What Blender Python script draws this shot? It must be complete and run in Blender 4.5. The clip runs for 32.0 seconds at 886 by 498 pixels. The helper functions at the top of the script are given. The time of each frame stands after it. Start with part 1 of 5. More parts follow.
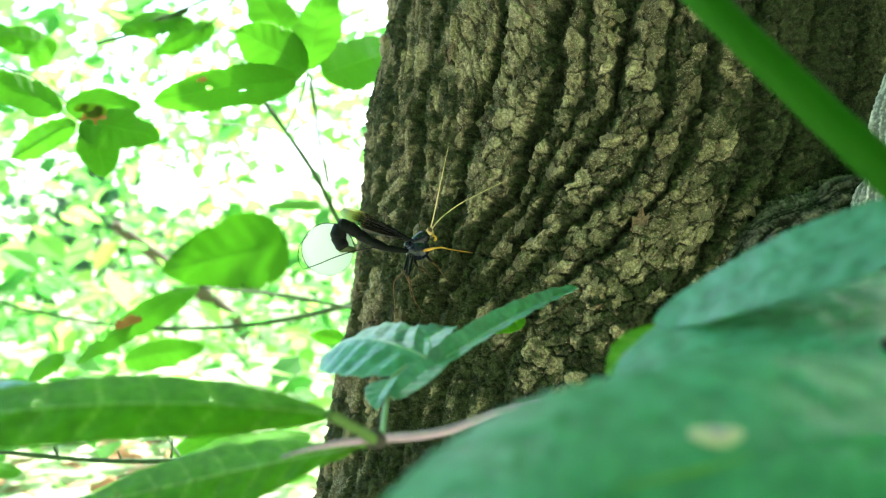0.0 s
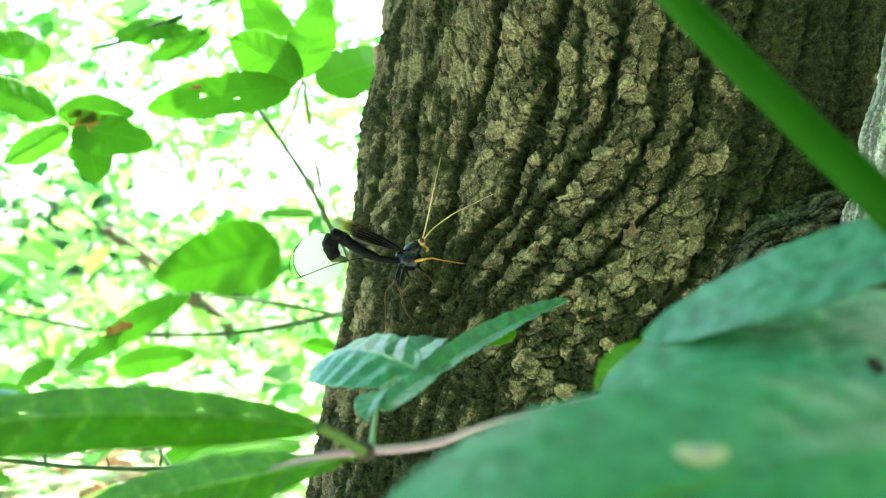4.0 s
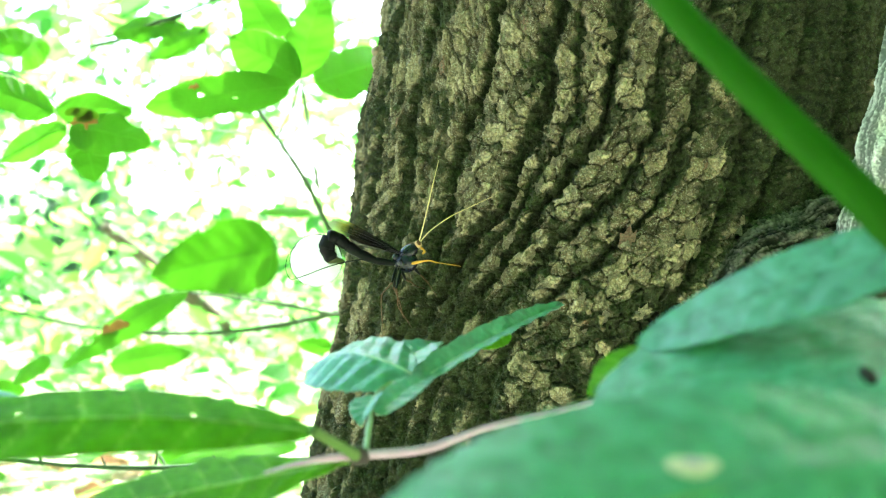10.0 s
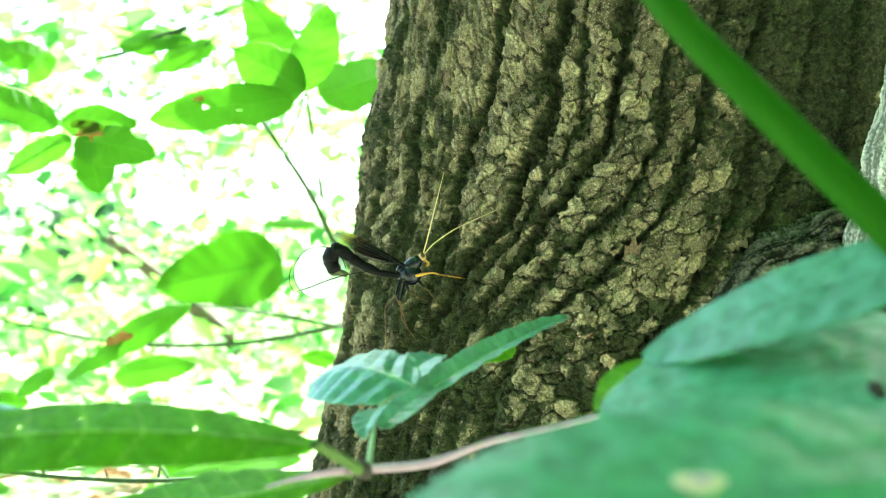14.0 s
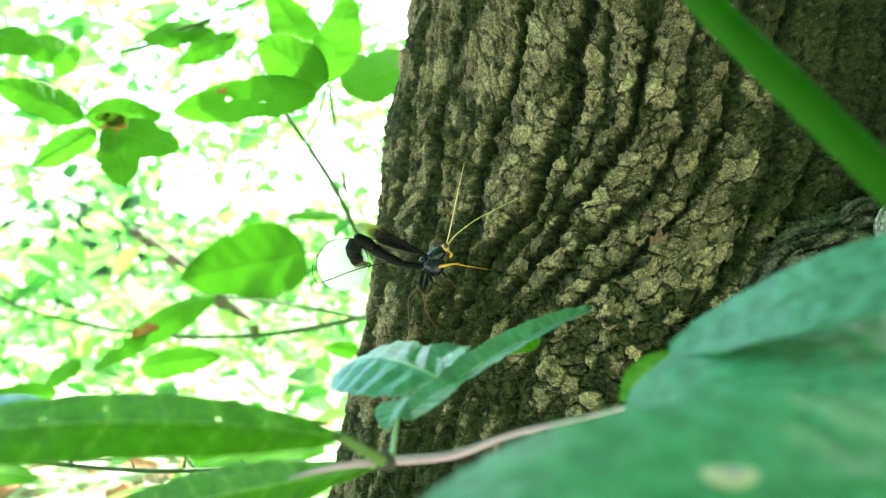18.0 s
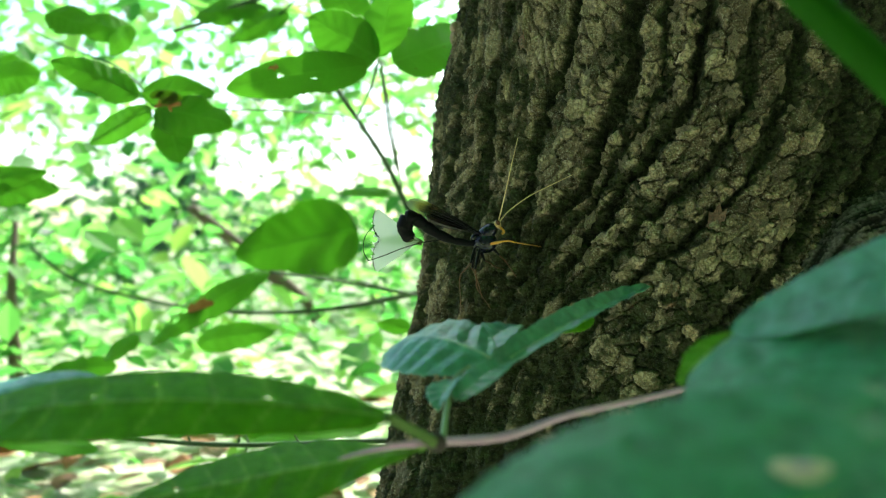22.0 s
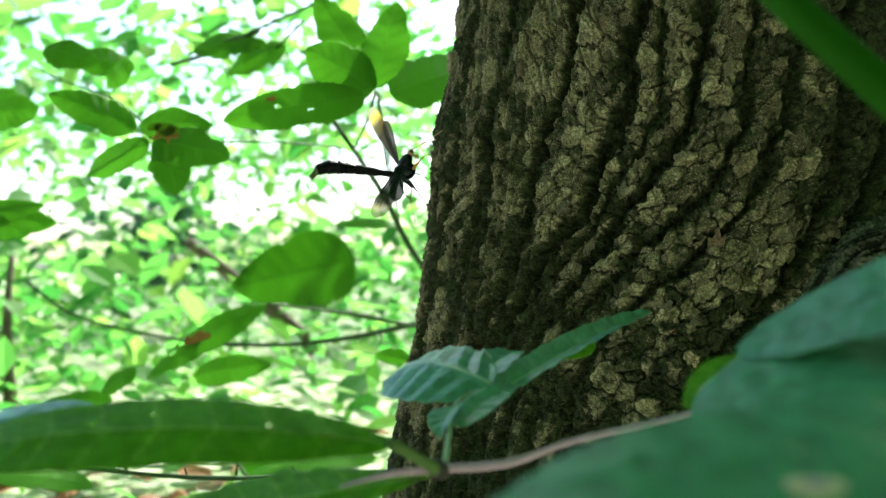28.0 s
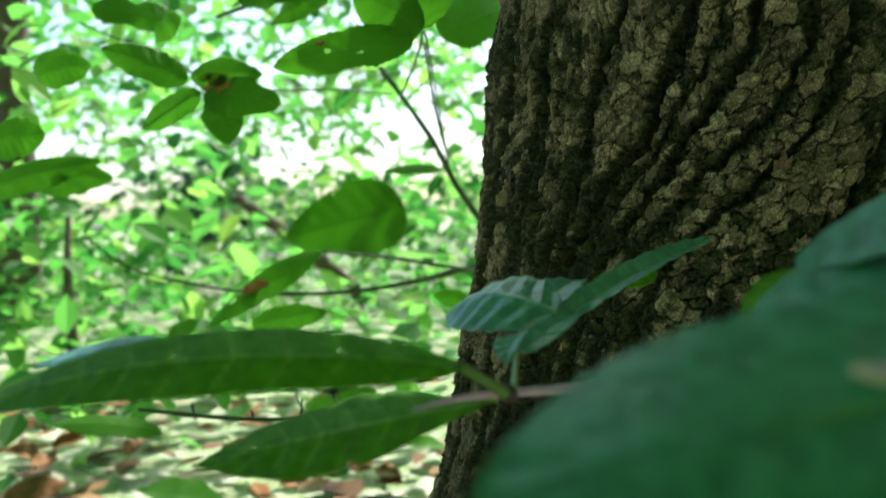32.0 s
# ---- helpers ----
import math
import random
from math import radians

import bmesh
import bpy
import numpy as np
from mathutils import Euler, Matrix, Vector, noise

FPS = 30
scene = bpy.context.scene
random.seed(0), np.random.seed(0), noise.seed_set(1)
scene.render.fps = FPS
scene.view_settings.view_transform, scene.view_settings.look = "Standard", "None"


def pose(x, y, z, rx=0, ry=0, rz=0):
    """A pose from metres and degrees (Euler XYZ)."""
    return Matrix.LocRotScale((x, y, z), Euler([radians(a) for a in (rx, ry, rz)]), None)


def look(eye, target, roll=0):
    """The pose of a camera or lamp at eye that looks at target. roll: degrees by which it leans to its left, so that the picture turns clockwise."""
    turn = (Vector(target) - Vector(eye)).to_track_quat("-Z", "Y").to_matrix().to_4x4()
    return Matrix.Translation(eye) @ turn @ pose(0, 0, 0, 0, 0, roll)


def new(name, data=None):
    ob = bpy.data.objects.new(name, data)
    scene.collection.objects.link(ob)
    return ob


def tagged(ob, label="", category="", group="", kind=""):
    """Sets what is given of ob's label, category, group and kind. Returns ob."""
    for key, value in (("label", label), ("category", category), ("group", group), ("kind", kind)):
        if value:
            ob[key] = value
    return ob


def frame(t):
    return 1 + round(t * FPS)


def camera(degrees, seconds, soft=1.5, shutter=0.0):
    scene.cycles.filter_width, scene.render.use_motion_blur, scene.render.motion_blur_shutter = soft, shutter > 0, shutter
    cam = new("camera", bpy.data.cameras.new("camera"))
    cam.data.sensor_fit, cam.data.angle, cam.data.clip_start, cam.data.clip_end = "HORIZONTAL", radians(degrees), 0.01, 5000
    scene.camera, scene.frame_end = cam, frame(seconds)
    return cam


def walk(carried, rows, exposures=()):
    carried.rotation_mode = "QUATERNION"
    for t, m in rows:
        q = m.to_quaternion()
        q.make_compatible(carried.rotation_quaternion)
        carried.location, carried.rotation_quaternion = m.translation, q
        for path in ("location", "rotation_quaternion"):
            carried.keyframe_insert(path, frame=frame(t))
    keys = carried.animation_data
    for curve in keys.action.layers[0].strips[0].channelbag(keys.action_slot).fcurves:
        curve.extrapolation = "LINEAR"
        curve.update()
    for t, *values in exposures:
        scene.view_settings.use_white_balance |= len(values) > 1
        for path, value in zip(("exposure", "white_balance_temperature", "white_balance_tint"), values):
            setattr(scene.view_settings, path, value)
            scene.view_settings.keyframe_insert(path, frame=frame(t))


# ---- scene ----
# ---- camera ----
cam = camera(52.6, 32.0, soft=1.3, shutter=0.5)
cam.data.dof.use_dof = True
cam.data.dof.focus_distance = 0.36
cam.data.dof.aperture_fstop = 13.5
PATH = [  # seconds, eye, yaw, pitch, roll
    (0.0, -0.0008, 0.0036, 0.4481, 0.78, -0.19, -0.91),
    (0.5, -0.0009, 0.0035, 0.4481, 0.71, -0.05, -0.79),
    (1.0, -0.0007, 0.0035, 0.4479, 0.65, -0.19, -0.93),
    (1.5, -0.0008, 0.0034, 0.4481, 0.66, -0.10, -0.88),
    (2.0, -0.0009, 0.0036, 0.4480, 0.67, -0.02, -0.89),
    (2.5, -0.0008, 0.0034, 0.4484, 0.55, 0.01, -0.76),
    (3.0, -0.0007, 0.0035, 0.4486, 0.56, 0.01, -0.59),
    (3.5, -0.0003, 0.0031, 0.4492, 0.42, 0.29, -0.42),
    (5.5, -0.0003, 0.0027, 0.4492, 0.21, 0.34, -0.31),
    (6.0, -0.0005, 0.0028, 0.4494, 0.24, 0.07, -0.32),
    (6.5, -0.0003, 0.0026, 0.4495, 0.15, 0.07, -0.31),
    (7.0, -0.0000, 0.0020, 0.4499, -0.09, -0.08, -0.17),
    (7.5, -0.0002, 0.0020, 0.4496, -0.09, -0.25, -0.21),
    (8.0, -0.0002, 0.0020, 0.4497, -0.15, -0.06, -0.18),
    (8.5, -0.0003, 0.0019, 0.4495, -0.01, -0.19, -0.31),
    (9.0, 0.0000, 0.0022, 0.4501, -0.01, 0.02, 0.00),
    (9.5, 0.0002, 0.0025, 0.4506, 0.07, 0.30, 0.12),
    (10.0, 0.0002, 0.0027, 0.4505, 0.18, 0.27, 0.08),
    (10.5, 0.0004, 0.0025, 0.4509, 0.14, 0.30, 0.22),
    (11.0, 0.0003, 0.0023, 0.4505, 0.02, 0.28, 0.13),
    (11.5, -0.0000, 0.0027, 0.4503, 0.11, 0.26, 0.03),
    (12.0, 0.0000, 0.0028, 0.4502, 0.17, 0.43, -0.01),
    (12.5, -0.0002, 0.0029, 0.4499, 0.27, 0.42, -0.16),
    (13.0, -0.0001, 0.0031, 0.4501, 0.31, 0.48, -0.00),
    (13.5, 0.0002, 0.0033, 0.4507, 0.37, 0.77, 0.03),
    (14.0, 0.0003, 0.0038, 0.4506, 0.46, 1.04, 0.14),
    (14.5, -0.0001, 0.0038, 0.4500, 0.66, 0.91, -0.09),
    (16.5, 0.0003, 0.0050, 0.4503, 1.37, 0.75, 0.12),
    (17.0, 0.0002, 0.0049, 0.4503, 1.29, 0.80, 0.04),
    (17.5, 0.0002, 0.0054, 0.4503, 1.64, 0.86, 0.02),
    (18.0, 0.0003, 0.0059, 0.4503, 1.95, 0.50, 0.01),
    (18.5, 0.0004, 0.0077, 0.4502, 3.25, 0.03, 0.14),
    (19.0, 0.0001, 0.0091, 0.4504, 4.59, -1.15, 0.08),
    (19.5, 0.0001, 0.0096, 0.4508, 4.70, -1.17, 0.18),
    (20.0, 0.0000, 0.0102, 0.4505, 5.11, -1.28, 0.07),
    (20.5, 0.0001, 0.0102, 0.4507, 5.32, -1.52, 0.10),
    (21.0, -0.0002, 0.0116, 0.4500, 5.85, -0.75, -0.19),
    (21.5, -0.0001, 0.0107, 0.4504, 5.33, -1.02, -0.04),
    (22.0, 0.0001, 0.0105, 0.4506, 5.26, -1.02, 0.01),
    (22.5, 0.0003, 0.0102, 0.4507, 5.12, -1.12, 0.07),
    (23.0, 0.0002, 0.0100, 0.4509, 5.02, -1.23, 0.21),
    (23.5, 0.0001, 0.0104, 0.4507, 5.32, -1.10, 0.15),
    (24.0, 0.0001, 0.0103, 0.4506, 5.16, -1.12, 0.08),
    (24.5, 0.0001, 0.0101, 0.4504, 5.20, -1.16, 0.06),
    (26.5, -0.0004, 0.0103, 0.4496, 5.04, -0.80, -0.20),
    (27.0, -0.0007, 0.0110, 0.4491, 5.16, -0.12, -0.32),
    (27.5, -0.0005, 0.0117, 0.4489, 5.27, 0.65, -0.28),
    (28.0, -0.0009, 0.0116, 0.4489, 5.04, 1.03, -0.43),
    (28.5, -0.0010, 0.0111, 0.4485, 4.67, 1.02, -0.69),
    (29.0, -0.0009, 0.0113, 0.4480, 4.56, 1.07, -0.80),
    (29.5, -0.0017, 0.0108, 0.4465, 4.66, 0.65, -1.33),
    (30.0, -0.0037, 0.0118, 0.4446, 5.81, 0.13, -1.77),
    (30.5, -0.0043, 0.0125, 0.4436, 6.46, 0.37, -1.62),
    (31.0, -0.0053, 0.0124, 0.4434, 6.99, -0.10, -1.81),
    (31.5, -0.0057, 0.0131, 0.4429, 7.25, -0.17, -1.71),
    (32.0, -0.0067, 0.0108, 0.4425, 8.06, -2.08, -2.25),
]


def eye_pose(x, y, z, yaw, pitch, roll):
    ahead = Vector((-math.sin(radians(yaw)) * math.cos(radians(pitch)), math.cos(radians(yaw)) * math.cos(radians(pitch)), math.sin(radians(pitch))))
    eye = Vector((x, y, z))
    return look(eye, eye + ahead, roll)


EXPOSURES = [(t, stops, 6250, 7) for t, stops in ((0.0, 2.7), (3.5, 2.75), (5.5, 3.05), (9.0, 3.2), (14.5, 3.2), (17.5, 3.05), (18.2, 2.8), (19.0, 2.05), (20.5, 1.75), (24.5, 1.5), (28.0, 1.45), (30.0, 1.3), (31.0, 1.1), (32.0, 0.9))]
walk(cam, [(r[0], eye_pose(*r[1:])) for r in PATH], EXPOSURES)

# ---- light ----
world = bpy.data.worlds.new("sky")
scene.world = world
world.use_nodes = True
wn = world.node_tree
sky = wn.nodes.new("ShaderNodeTexSky")
sky.sky_type = "NISHITA"
sky.sun_disc = False
SUN_FROM = Vector((0.32, 1.0, 1.15)).normalized()
sky.sun_elevation = math.asin(SUN_FROM.z)
sky.sun_rotation = math.atan2(SUN_FROM.x, SUN_FROM.y)
sky.air_density, sky.dust_density = 1.0, 2.0
bg = wn.nodes["Background"]
bg.inputs["Strength"].default_value = 0.15
wn.links.new(sky.outputs[0], bg.inputs["Color"])
sun = new("sun", bpy.data.lights.new("sun", "SUN"))
sun.data.energy, sun.data.angle, sun.data.color = 5.0, radians(1.0), (1.0, 0.95, 0.85)
sun.matrix_world = look(SUN_FROM * 20, (0, 0, 0))


# ---- materials ----
class Mat:
    """A short way to write node materials."""

    def __init__(self, name, rough=0.6):
        self.m = bpy.data.materials.new(name)
        self.m.use_nodes = True
        self.t = self.m.node_tree
        self.b = self.t.nodes["Principled BSDF"]
        self.b.inputs["Roughness"].default_value = rough
        self.b.inputs["Specular IOR Level"].default_value = 0.35

    def node(self, kind, **put):
        n = self.t.nodes.new("ShaderNode" + kind)
        for k, v in put.items():
            if k == "operation":
                n.operation = v
            elif k == "attribute":
                n.attribute_name = v
            else:
                n.inputs[k.replace("_", " ")].default_value = v
        return n

    def link(self, a, b):
        self.t.links.new(a, b)

    def coord(self):
        return self.node("TexCoord").outputs["Object"]

    def noise(self, scale, detail=4.0, at=None, stretch=None):
        n = self.node("TexNoise", Scale=scale, Detail=detail)
        c = at or self.coord()
        if stretch:
            mp = self.node("Mapping")
            mp.inputs["Scale"].default_value = stretch
            self.link(c, mp.inputs["Vector"])
            c = mp.outputs[0]
        self.link(c, n.inputs["Vector"])
        return n.outputs["Fac"]

    def ramp(self, fac, *stops):
        r = self.t.nodes.new("ShaderNodeValToRGB")
        e = r.color_ramp.elements
        while len(e) < len(stops):
            e.new(0.5)
        for el, (p, c) in zip(e, stops):
            el.position, el.color = p, (*c, 1) if len(c) == 3 else c
        self.link(fac, r.inputs[0])
        return r.outputs["Color"]

    def mix(self, fac, a, b, kind="MIX"):
        n = self.t.nodes.new("ShaderNodeMix")
        n.data_type, n.blend_type = "RGBA", kind
        for sock, v in ((n.inputs["Factor"], fac), (n.inputs["A"], a), (n.inputs["B"], b)):
            if isinstance(v, (int, float)):
                sock.default_value = v
            elif isinstance(v, tuple):
                sock.default_value = (*v, 1)
            else:
                self.link(v, sock)
        return n.outputs["Result"]

    def attr(self, name):
        return self.node("Attribute", attribute=name).outputs["Fac"]

    def bump(self, fac, strength=0.3, dist=0.001):
        n = self.node("Bump", Strength=strength, Distance=dist)
        self.link(fac, n.inputs["Height"])
        self.link(n.outputs[0], self.b.inputs["Normal"])
        return self

    def color(self, c):
        if isinstance(c, tuple):
            self.b.inputs["Base Color"].default_value = (*c, 1)
        else:
            self.link(c, self.b.inputs["Base Color"])
        return self

    def through_light(self, c, share=0.45):
        """Adds light that passes a thin leaf."""
        tr = self.node("BsdfTranslucent")
        if isinstance(c, tuple):
            tr.inputs["Color"].default_value = (*c, 1)
        else:
            self.link(c, tr.inputs["Color"])
        mx = self.t.nodes.new("ShaderNodeMixShader")
        mx.inputs[0].default_value = share
        self.link(self.b.outputs[0], mx.inputs[1])
        self.link(tr.outputs[0], mx.inputs[2])
        self.link(mx.outputs[0], self.t.nodes["Material Output"].inputs["Surface"])
        return self


def leaf_material(name, dark, light, glow, rough=0.42, share=0.45, vein=(0.3, 0.42, 0.16), spots=0.0, blister=0.0, sheen=0.35, vein_glow=0.75):
    k = Mat(name, rough)
    k.b.inputs["Specular IOR Level"].default_value = sheen
    big, fine = k.noise(28.0, 3.0), k.noise(420.0, 4.0)
    c = k.mix(big, dark, light)
    c = k.mix(k.ramp(fine, (0.35, (0, 0, 0)), (0.75, (0.35, 0.35, 0.35))), c, tuple(v * 1.5 for v in light))
    v = k.attr("vein")
    c = k.mix(v, c, vein)
    g = k.mix(big, glow, tuple(x * 0.8 for x in glow))
    g = k.mix(v, g, tuple(min(1.0, x * vein_glow) for x in glow))
    if spots:
        s = k.ramp(k.noise(140.0, 2.0), (1 - spots, (0, 0, 0)), (1 - spots + 0.03, (1, 1, 1)))
        c = k.mix(s, c, (0.18, 0.09, 0.03))
        g = k.mix(s, g, (0.25, 0.1, 0.02))
    if blister:
        # soft swellings between the finest veins
        n = k.noise(blister, 3.0)
        c = k.mix(k.ramp(n, (0.35, (0.5, 0.5, 0.5)), (0.6, (0, 0, 0))), c, tuple(x * 0.7 for x in dark))
        g = k.mix(k.ramp(n, (0.35, (0.6, 0.6, 0.6)), (0.6, (0, 0, 0))), g, tuple(x * 0.55 for x in glow))
        k.color(c).bump(k.mix(0.25, n, fine), 0.8, 0.0015)
    else:
        k.color(c).bump(fine, 0.25, 0.0006)
    return k.through_light(g, share).m


LEAF_BROAD = leaf_material("leaf_broad", (0.045, 0.21, 0.11), (0.14, 0.41, 0.31), (0.08, 0.50, 0.07), 0.44, 0.36, vein=(0.06, 0.24, 0.14), blister=260.0, sheen=0.55)
LEAF_NEAR = leaf_material("leaf_near", (0.04, 0.21, 0.15), (0.14, 0.39, 0.35), (0.09, 0.42, 0.13), 0.32, 0.2, vein=(0.32, 0.54, 0.47), blister=330.0, sheen=1.0)
LEAF_MID = leaf_material("leaf_mid", (0.09, 0.22, 0.012), (0.14, 0.30, 0.022), (0.30, 0.64, 0.06), 0.5, 0.62, vein=(0.46, 0.60, 0.26), blister=380.0, vein_glow=2.6)
LEAF_BACK = leaf_material("leaf_back", (0.06, 0.18, 0.02), (0.10, 0.24, 0.03), (0.30, 0.60, 0.12), 0.55, 0.66, vein=(0.12, 0.26, 0.05), spots=0.24, vein_glow=1.05)
LEAF_HEART = leaf_material("leaf_heart", (0.05, 0.15, 0.015), (0.08, 0.20, 0.02), (0.25, 0.54, 0.08), 0.5, 0.55, vein=(0.06, 0.17, 0.03))


def bark_material():
    k = Mat("bark", 0.9)
    tone, moss, crack = k.attr("tone"), k.attr("moss"), k.attr("crack")
    fine, mid = k.noise(1500.0, 6.0), k.noise(330.0, 6.0)
    chip = k.node("TexVoronoi", Scale=430.0)
    chip.feature = "DISTANCE_TO_EDGE"
    warp = k.node("Mapping")
    warp.inputs["Scale"].default_value = (1.0, 1.0, 0.7)
    bend = k.t.nodes.new("ShaderNodeMix")
    bend.data_type, bend.blend_type = "RGBA", "ADD"
    bend.inputs["Factor"].default_value = 0.004
    k.link(k.coord(), bend.inputs["A"])
    n = k.node("TexNoise", Scale=260.0, Detail=3.0)
    k.link(k.coord(), n.inputs["Vector"])
    k.link(n.outputs["Color"], bend.inputs["B"])
    k.link(bend.outputs["Result"], warp.inputs["Vector"])
    k.link(warp.outputs[0], chip.inputs["Vector"])
    lines = k.ramp(chip.outputs["Distance"], (0.0, (1, 1, 1)), (0.05, (0.8, 0.8, 0.8)), (0.13, (0, 0, 0)))
    c = k.ramp(tone, (0.12, (0.105, 0.08, 0.05)), (0.36, (0.165, 0.127, 0.076)), (0.58, (0.29, 0.225, 0.138)), (0.80, (0.45, 0.365, 0.24)), (0.93, (0.45, 0.32, 0.20)), (0.99, (0.42, 0.20, 0.12)))
    c = k.mix(k.ramp(mid, (0.47, (0, 0, 0)), (0.62, (0.36, 0.36, 0.36))), c, (0.09, 0.068, 0.04))
    c = k.mix(k.ramp(fine, (0.5, (0, 0, 0)), (0.7, (0.4, 0.4, 0.4))), c, (0.43, 0.38, 0.28))
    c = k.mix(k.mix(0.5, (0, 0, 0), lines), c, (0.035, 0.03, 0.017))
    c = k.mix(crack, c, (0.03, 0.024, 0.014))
    # moss colour, near black so that it also paints shade into the furrows
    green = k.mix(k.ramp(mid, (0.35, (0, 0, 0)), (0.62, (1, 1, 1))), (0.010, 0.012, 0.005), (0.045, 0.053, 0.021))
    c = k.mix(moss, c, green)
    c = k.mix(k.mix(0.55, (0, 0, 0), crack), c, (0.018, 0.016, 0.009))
    c = k.mix(k.ramp(fine, (0.55, (0, 0, 0)), (0.68, (0.4, 0.4, 0.4))), c, k.mix(moss, (0.56, 0.56, 0.47), (0.15, 0.185, 0.11)))
    h = k.mix(0.45, k.mix(0.5, mid, fine), chip.outputs["Distance"])
    k.color(c).bump(h, 1.0, 0.0022)
    return k.m


BARK = bark_material()


def plain_material(name, a, b, rough=0.6, scale=120.0, metallic=0.0, relief=0.2):
    k = Mat(name, rough)
    n = k.noise(scale, 5.0)
    k.color(k.mix(n, a, b)).bump(n, relief, 0.0008)
    k.b.inputs["Metallic"].default_value = metallic
    return k.m


RIB_PALE = plain_material("pale_rib", (0.30, 0.48, 0.36), (0.46, 0.62, 0.50), 0.5)
SHOOT = plain_material("young_shoot", (0.16, 0.26, 0.13), (0.26, 0.36, 0.22), 0.5)
PETIOLE = plain_material("petiole", (0.05, 0.12, 0.02), (0.10, 0.16, 0.04), 0.6)
STEM_STOUT = Mat("stem_stout", 0.7)
STEM_STOUT.b.inputs["Specular IOR Level"].default_value = 0.1
STEM_STOUT = STEM_STOUT.color(STEM_STOUT.mix(STEM_STOUT.noise(120.0, 5.0), (0.014, 0.085, 0.002), (0.025, 0.12, 0.005))).through_light((0.06, 0.30, 0.01), 0.3).m
RIB = plain_material("leaf_rib", (0.14, 0.36, 0.05), (0.20, 0.44, 0.08), 0.6)
STEM_PALE = plain_material("stem_pale", (0.40, 0.22, 0.38), (0.60, 0.40, 0.58), 0.36, 300.0)
NODE = plain_material("stem_node", (0.02, 0.014, 0.018), (0.07, 0.05, 0.055), 0.7, 400.0)
TWIG = plain_material("twig", (0.025, 0.06, 0.022), (0.06, 0.12, 0.045), 0.75)
BROWN_BARK = plain_material("brown_bark", (0.07, 0.055, 0.045), (0.19, 0.15, 0.12), 0.9, 40.0, relief=0.8)
TWIG_PALE = plain_material("twig_pale", (0.20, 0.15, 0.11), (0.36, 0.28, 0.22), 0.85, 500.0, relief=0.8)


def fibre_material(name, dark, pale):
    k = Mat(name, 0.95)
    n = k.noise(700.0, 5.0)
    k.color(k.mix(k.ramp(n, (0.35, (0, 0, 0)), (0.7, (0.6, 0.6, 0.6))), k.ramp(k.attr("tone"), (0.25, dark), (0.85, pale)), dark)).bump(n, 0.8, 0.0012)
    return k.m


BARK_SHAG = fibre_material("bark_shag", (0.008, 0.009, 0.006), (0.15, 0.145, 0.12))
GREY_BARK = fibre_material("grey_bark", (0.15, 0.16, 0.16), (0.80, 0.81, 0.82))


# ---- mesh helpers ----
def grid_mesh(name, pts, closed=False, attrs=None, drop=None, material=None):
    """A mesh over a rows x columns x 3 array of places."""
    r, c, _ = pts.shape
    idx = np.arange(r * c).reshape(r, c)
    if closed:
        idx = np.concatenate([idx, idx[:, :1]], 1)
    q = np.stack([idx[:-1, :-1], idx[:-1, 1:], idx[1:, 1:], idx[1:, :-1]], -1).reshape(-1, 4)
    if drop is not None:
        q = q[~drop.reshape(-1)]
    me = bpy.data.meshes.new(name)
    me.vertices.add(r * c)
    me.vertices.foreach_set("co", pts.astype(np.float32).ravel())
    me.loops.add(len(q) * 4)
    me.loops.foreach_set("vertex_index", q.astype(np.int32).ravel())
    me.polygons.add(len(q))
    me.polygons.foreach_set("loop_start", np.arange(0, len(q) * 4, 4, dtype=np.int32))
    me.polygons.foreach_set("loop_total", np.full(len(q), 4, dtype=np.int32))
    me.polygons.foreach_set("use_smooth", np.ones(len(q), dtype=bool))
    for k, v in (attrs or {}).items():
        me.attributes.new(k, "FLOAT", "POINT").data.foreach_set("value", v.astype(np.float32).ravel())
    me.update()
    me.validate()
    if material:
        me.materials.append(material)
    return me


def part(name, me, parent, label="", m=None):
    ob = new(name, me)
    ob.parent = parent
    if m is not None:
        ob.matrix_basis = m
    return tagged(ob, label)


def thing(name, label, category, at=(0, 0, 0), group="", kind=""):
    ob = new(name)
    ob.empty_display_size = 0.02
    ob.location = at
    return tagged(ob, label, category, group, kind)


def curve_points(pts, n):
    """A smooth line (Catmull-Rom) through a few places."""
    p = [np.array(v, float) for v in pts]
    p = [2 * p[0] - p[1]] + p + [2 * p[-1] - p[-2]]
    out = []
    for k in np.linspace(0, len(p) - 3 - 1e-6, n):
        i, t = int(k), k - int(k)
        a, b, c, d = p[i : i + 4]
        out.append(0.5 * (2 * b + (c - a) * t + (2 * a - 5 * b + 4 * c - d) * t**2 + (3 * b - a - 3 * c + d) * t**3))
    return np.array(out)


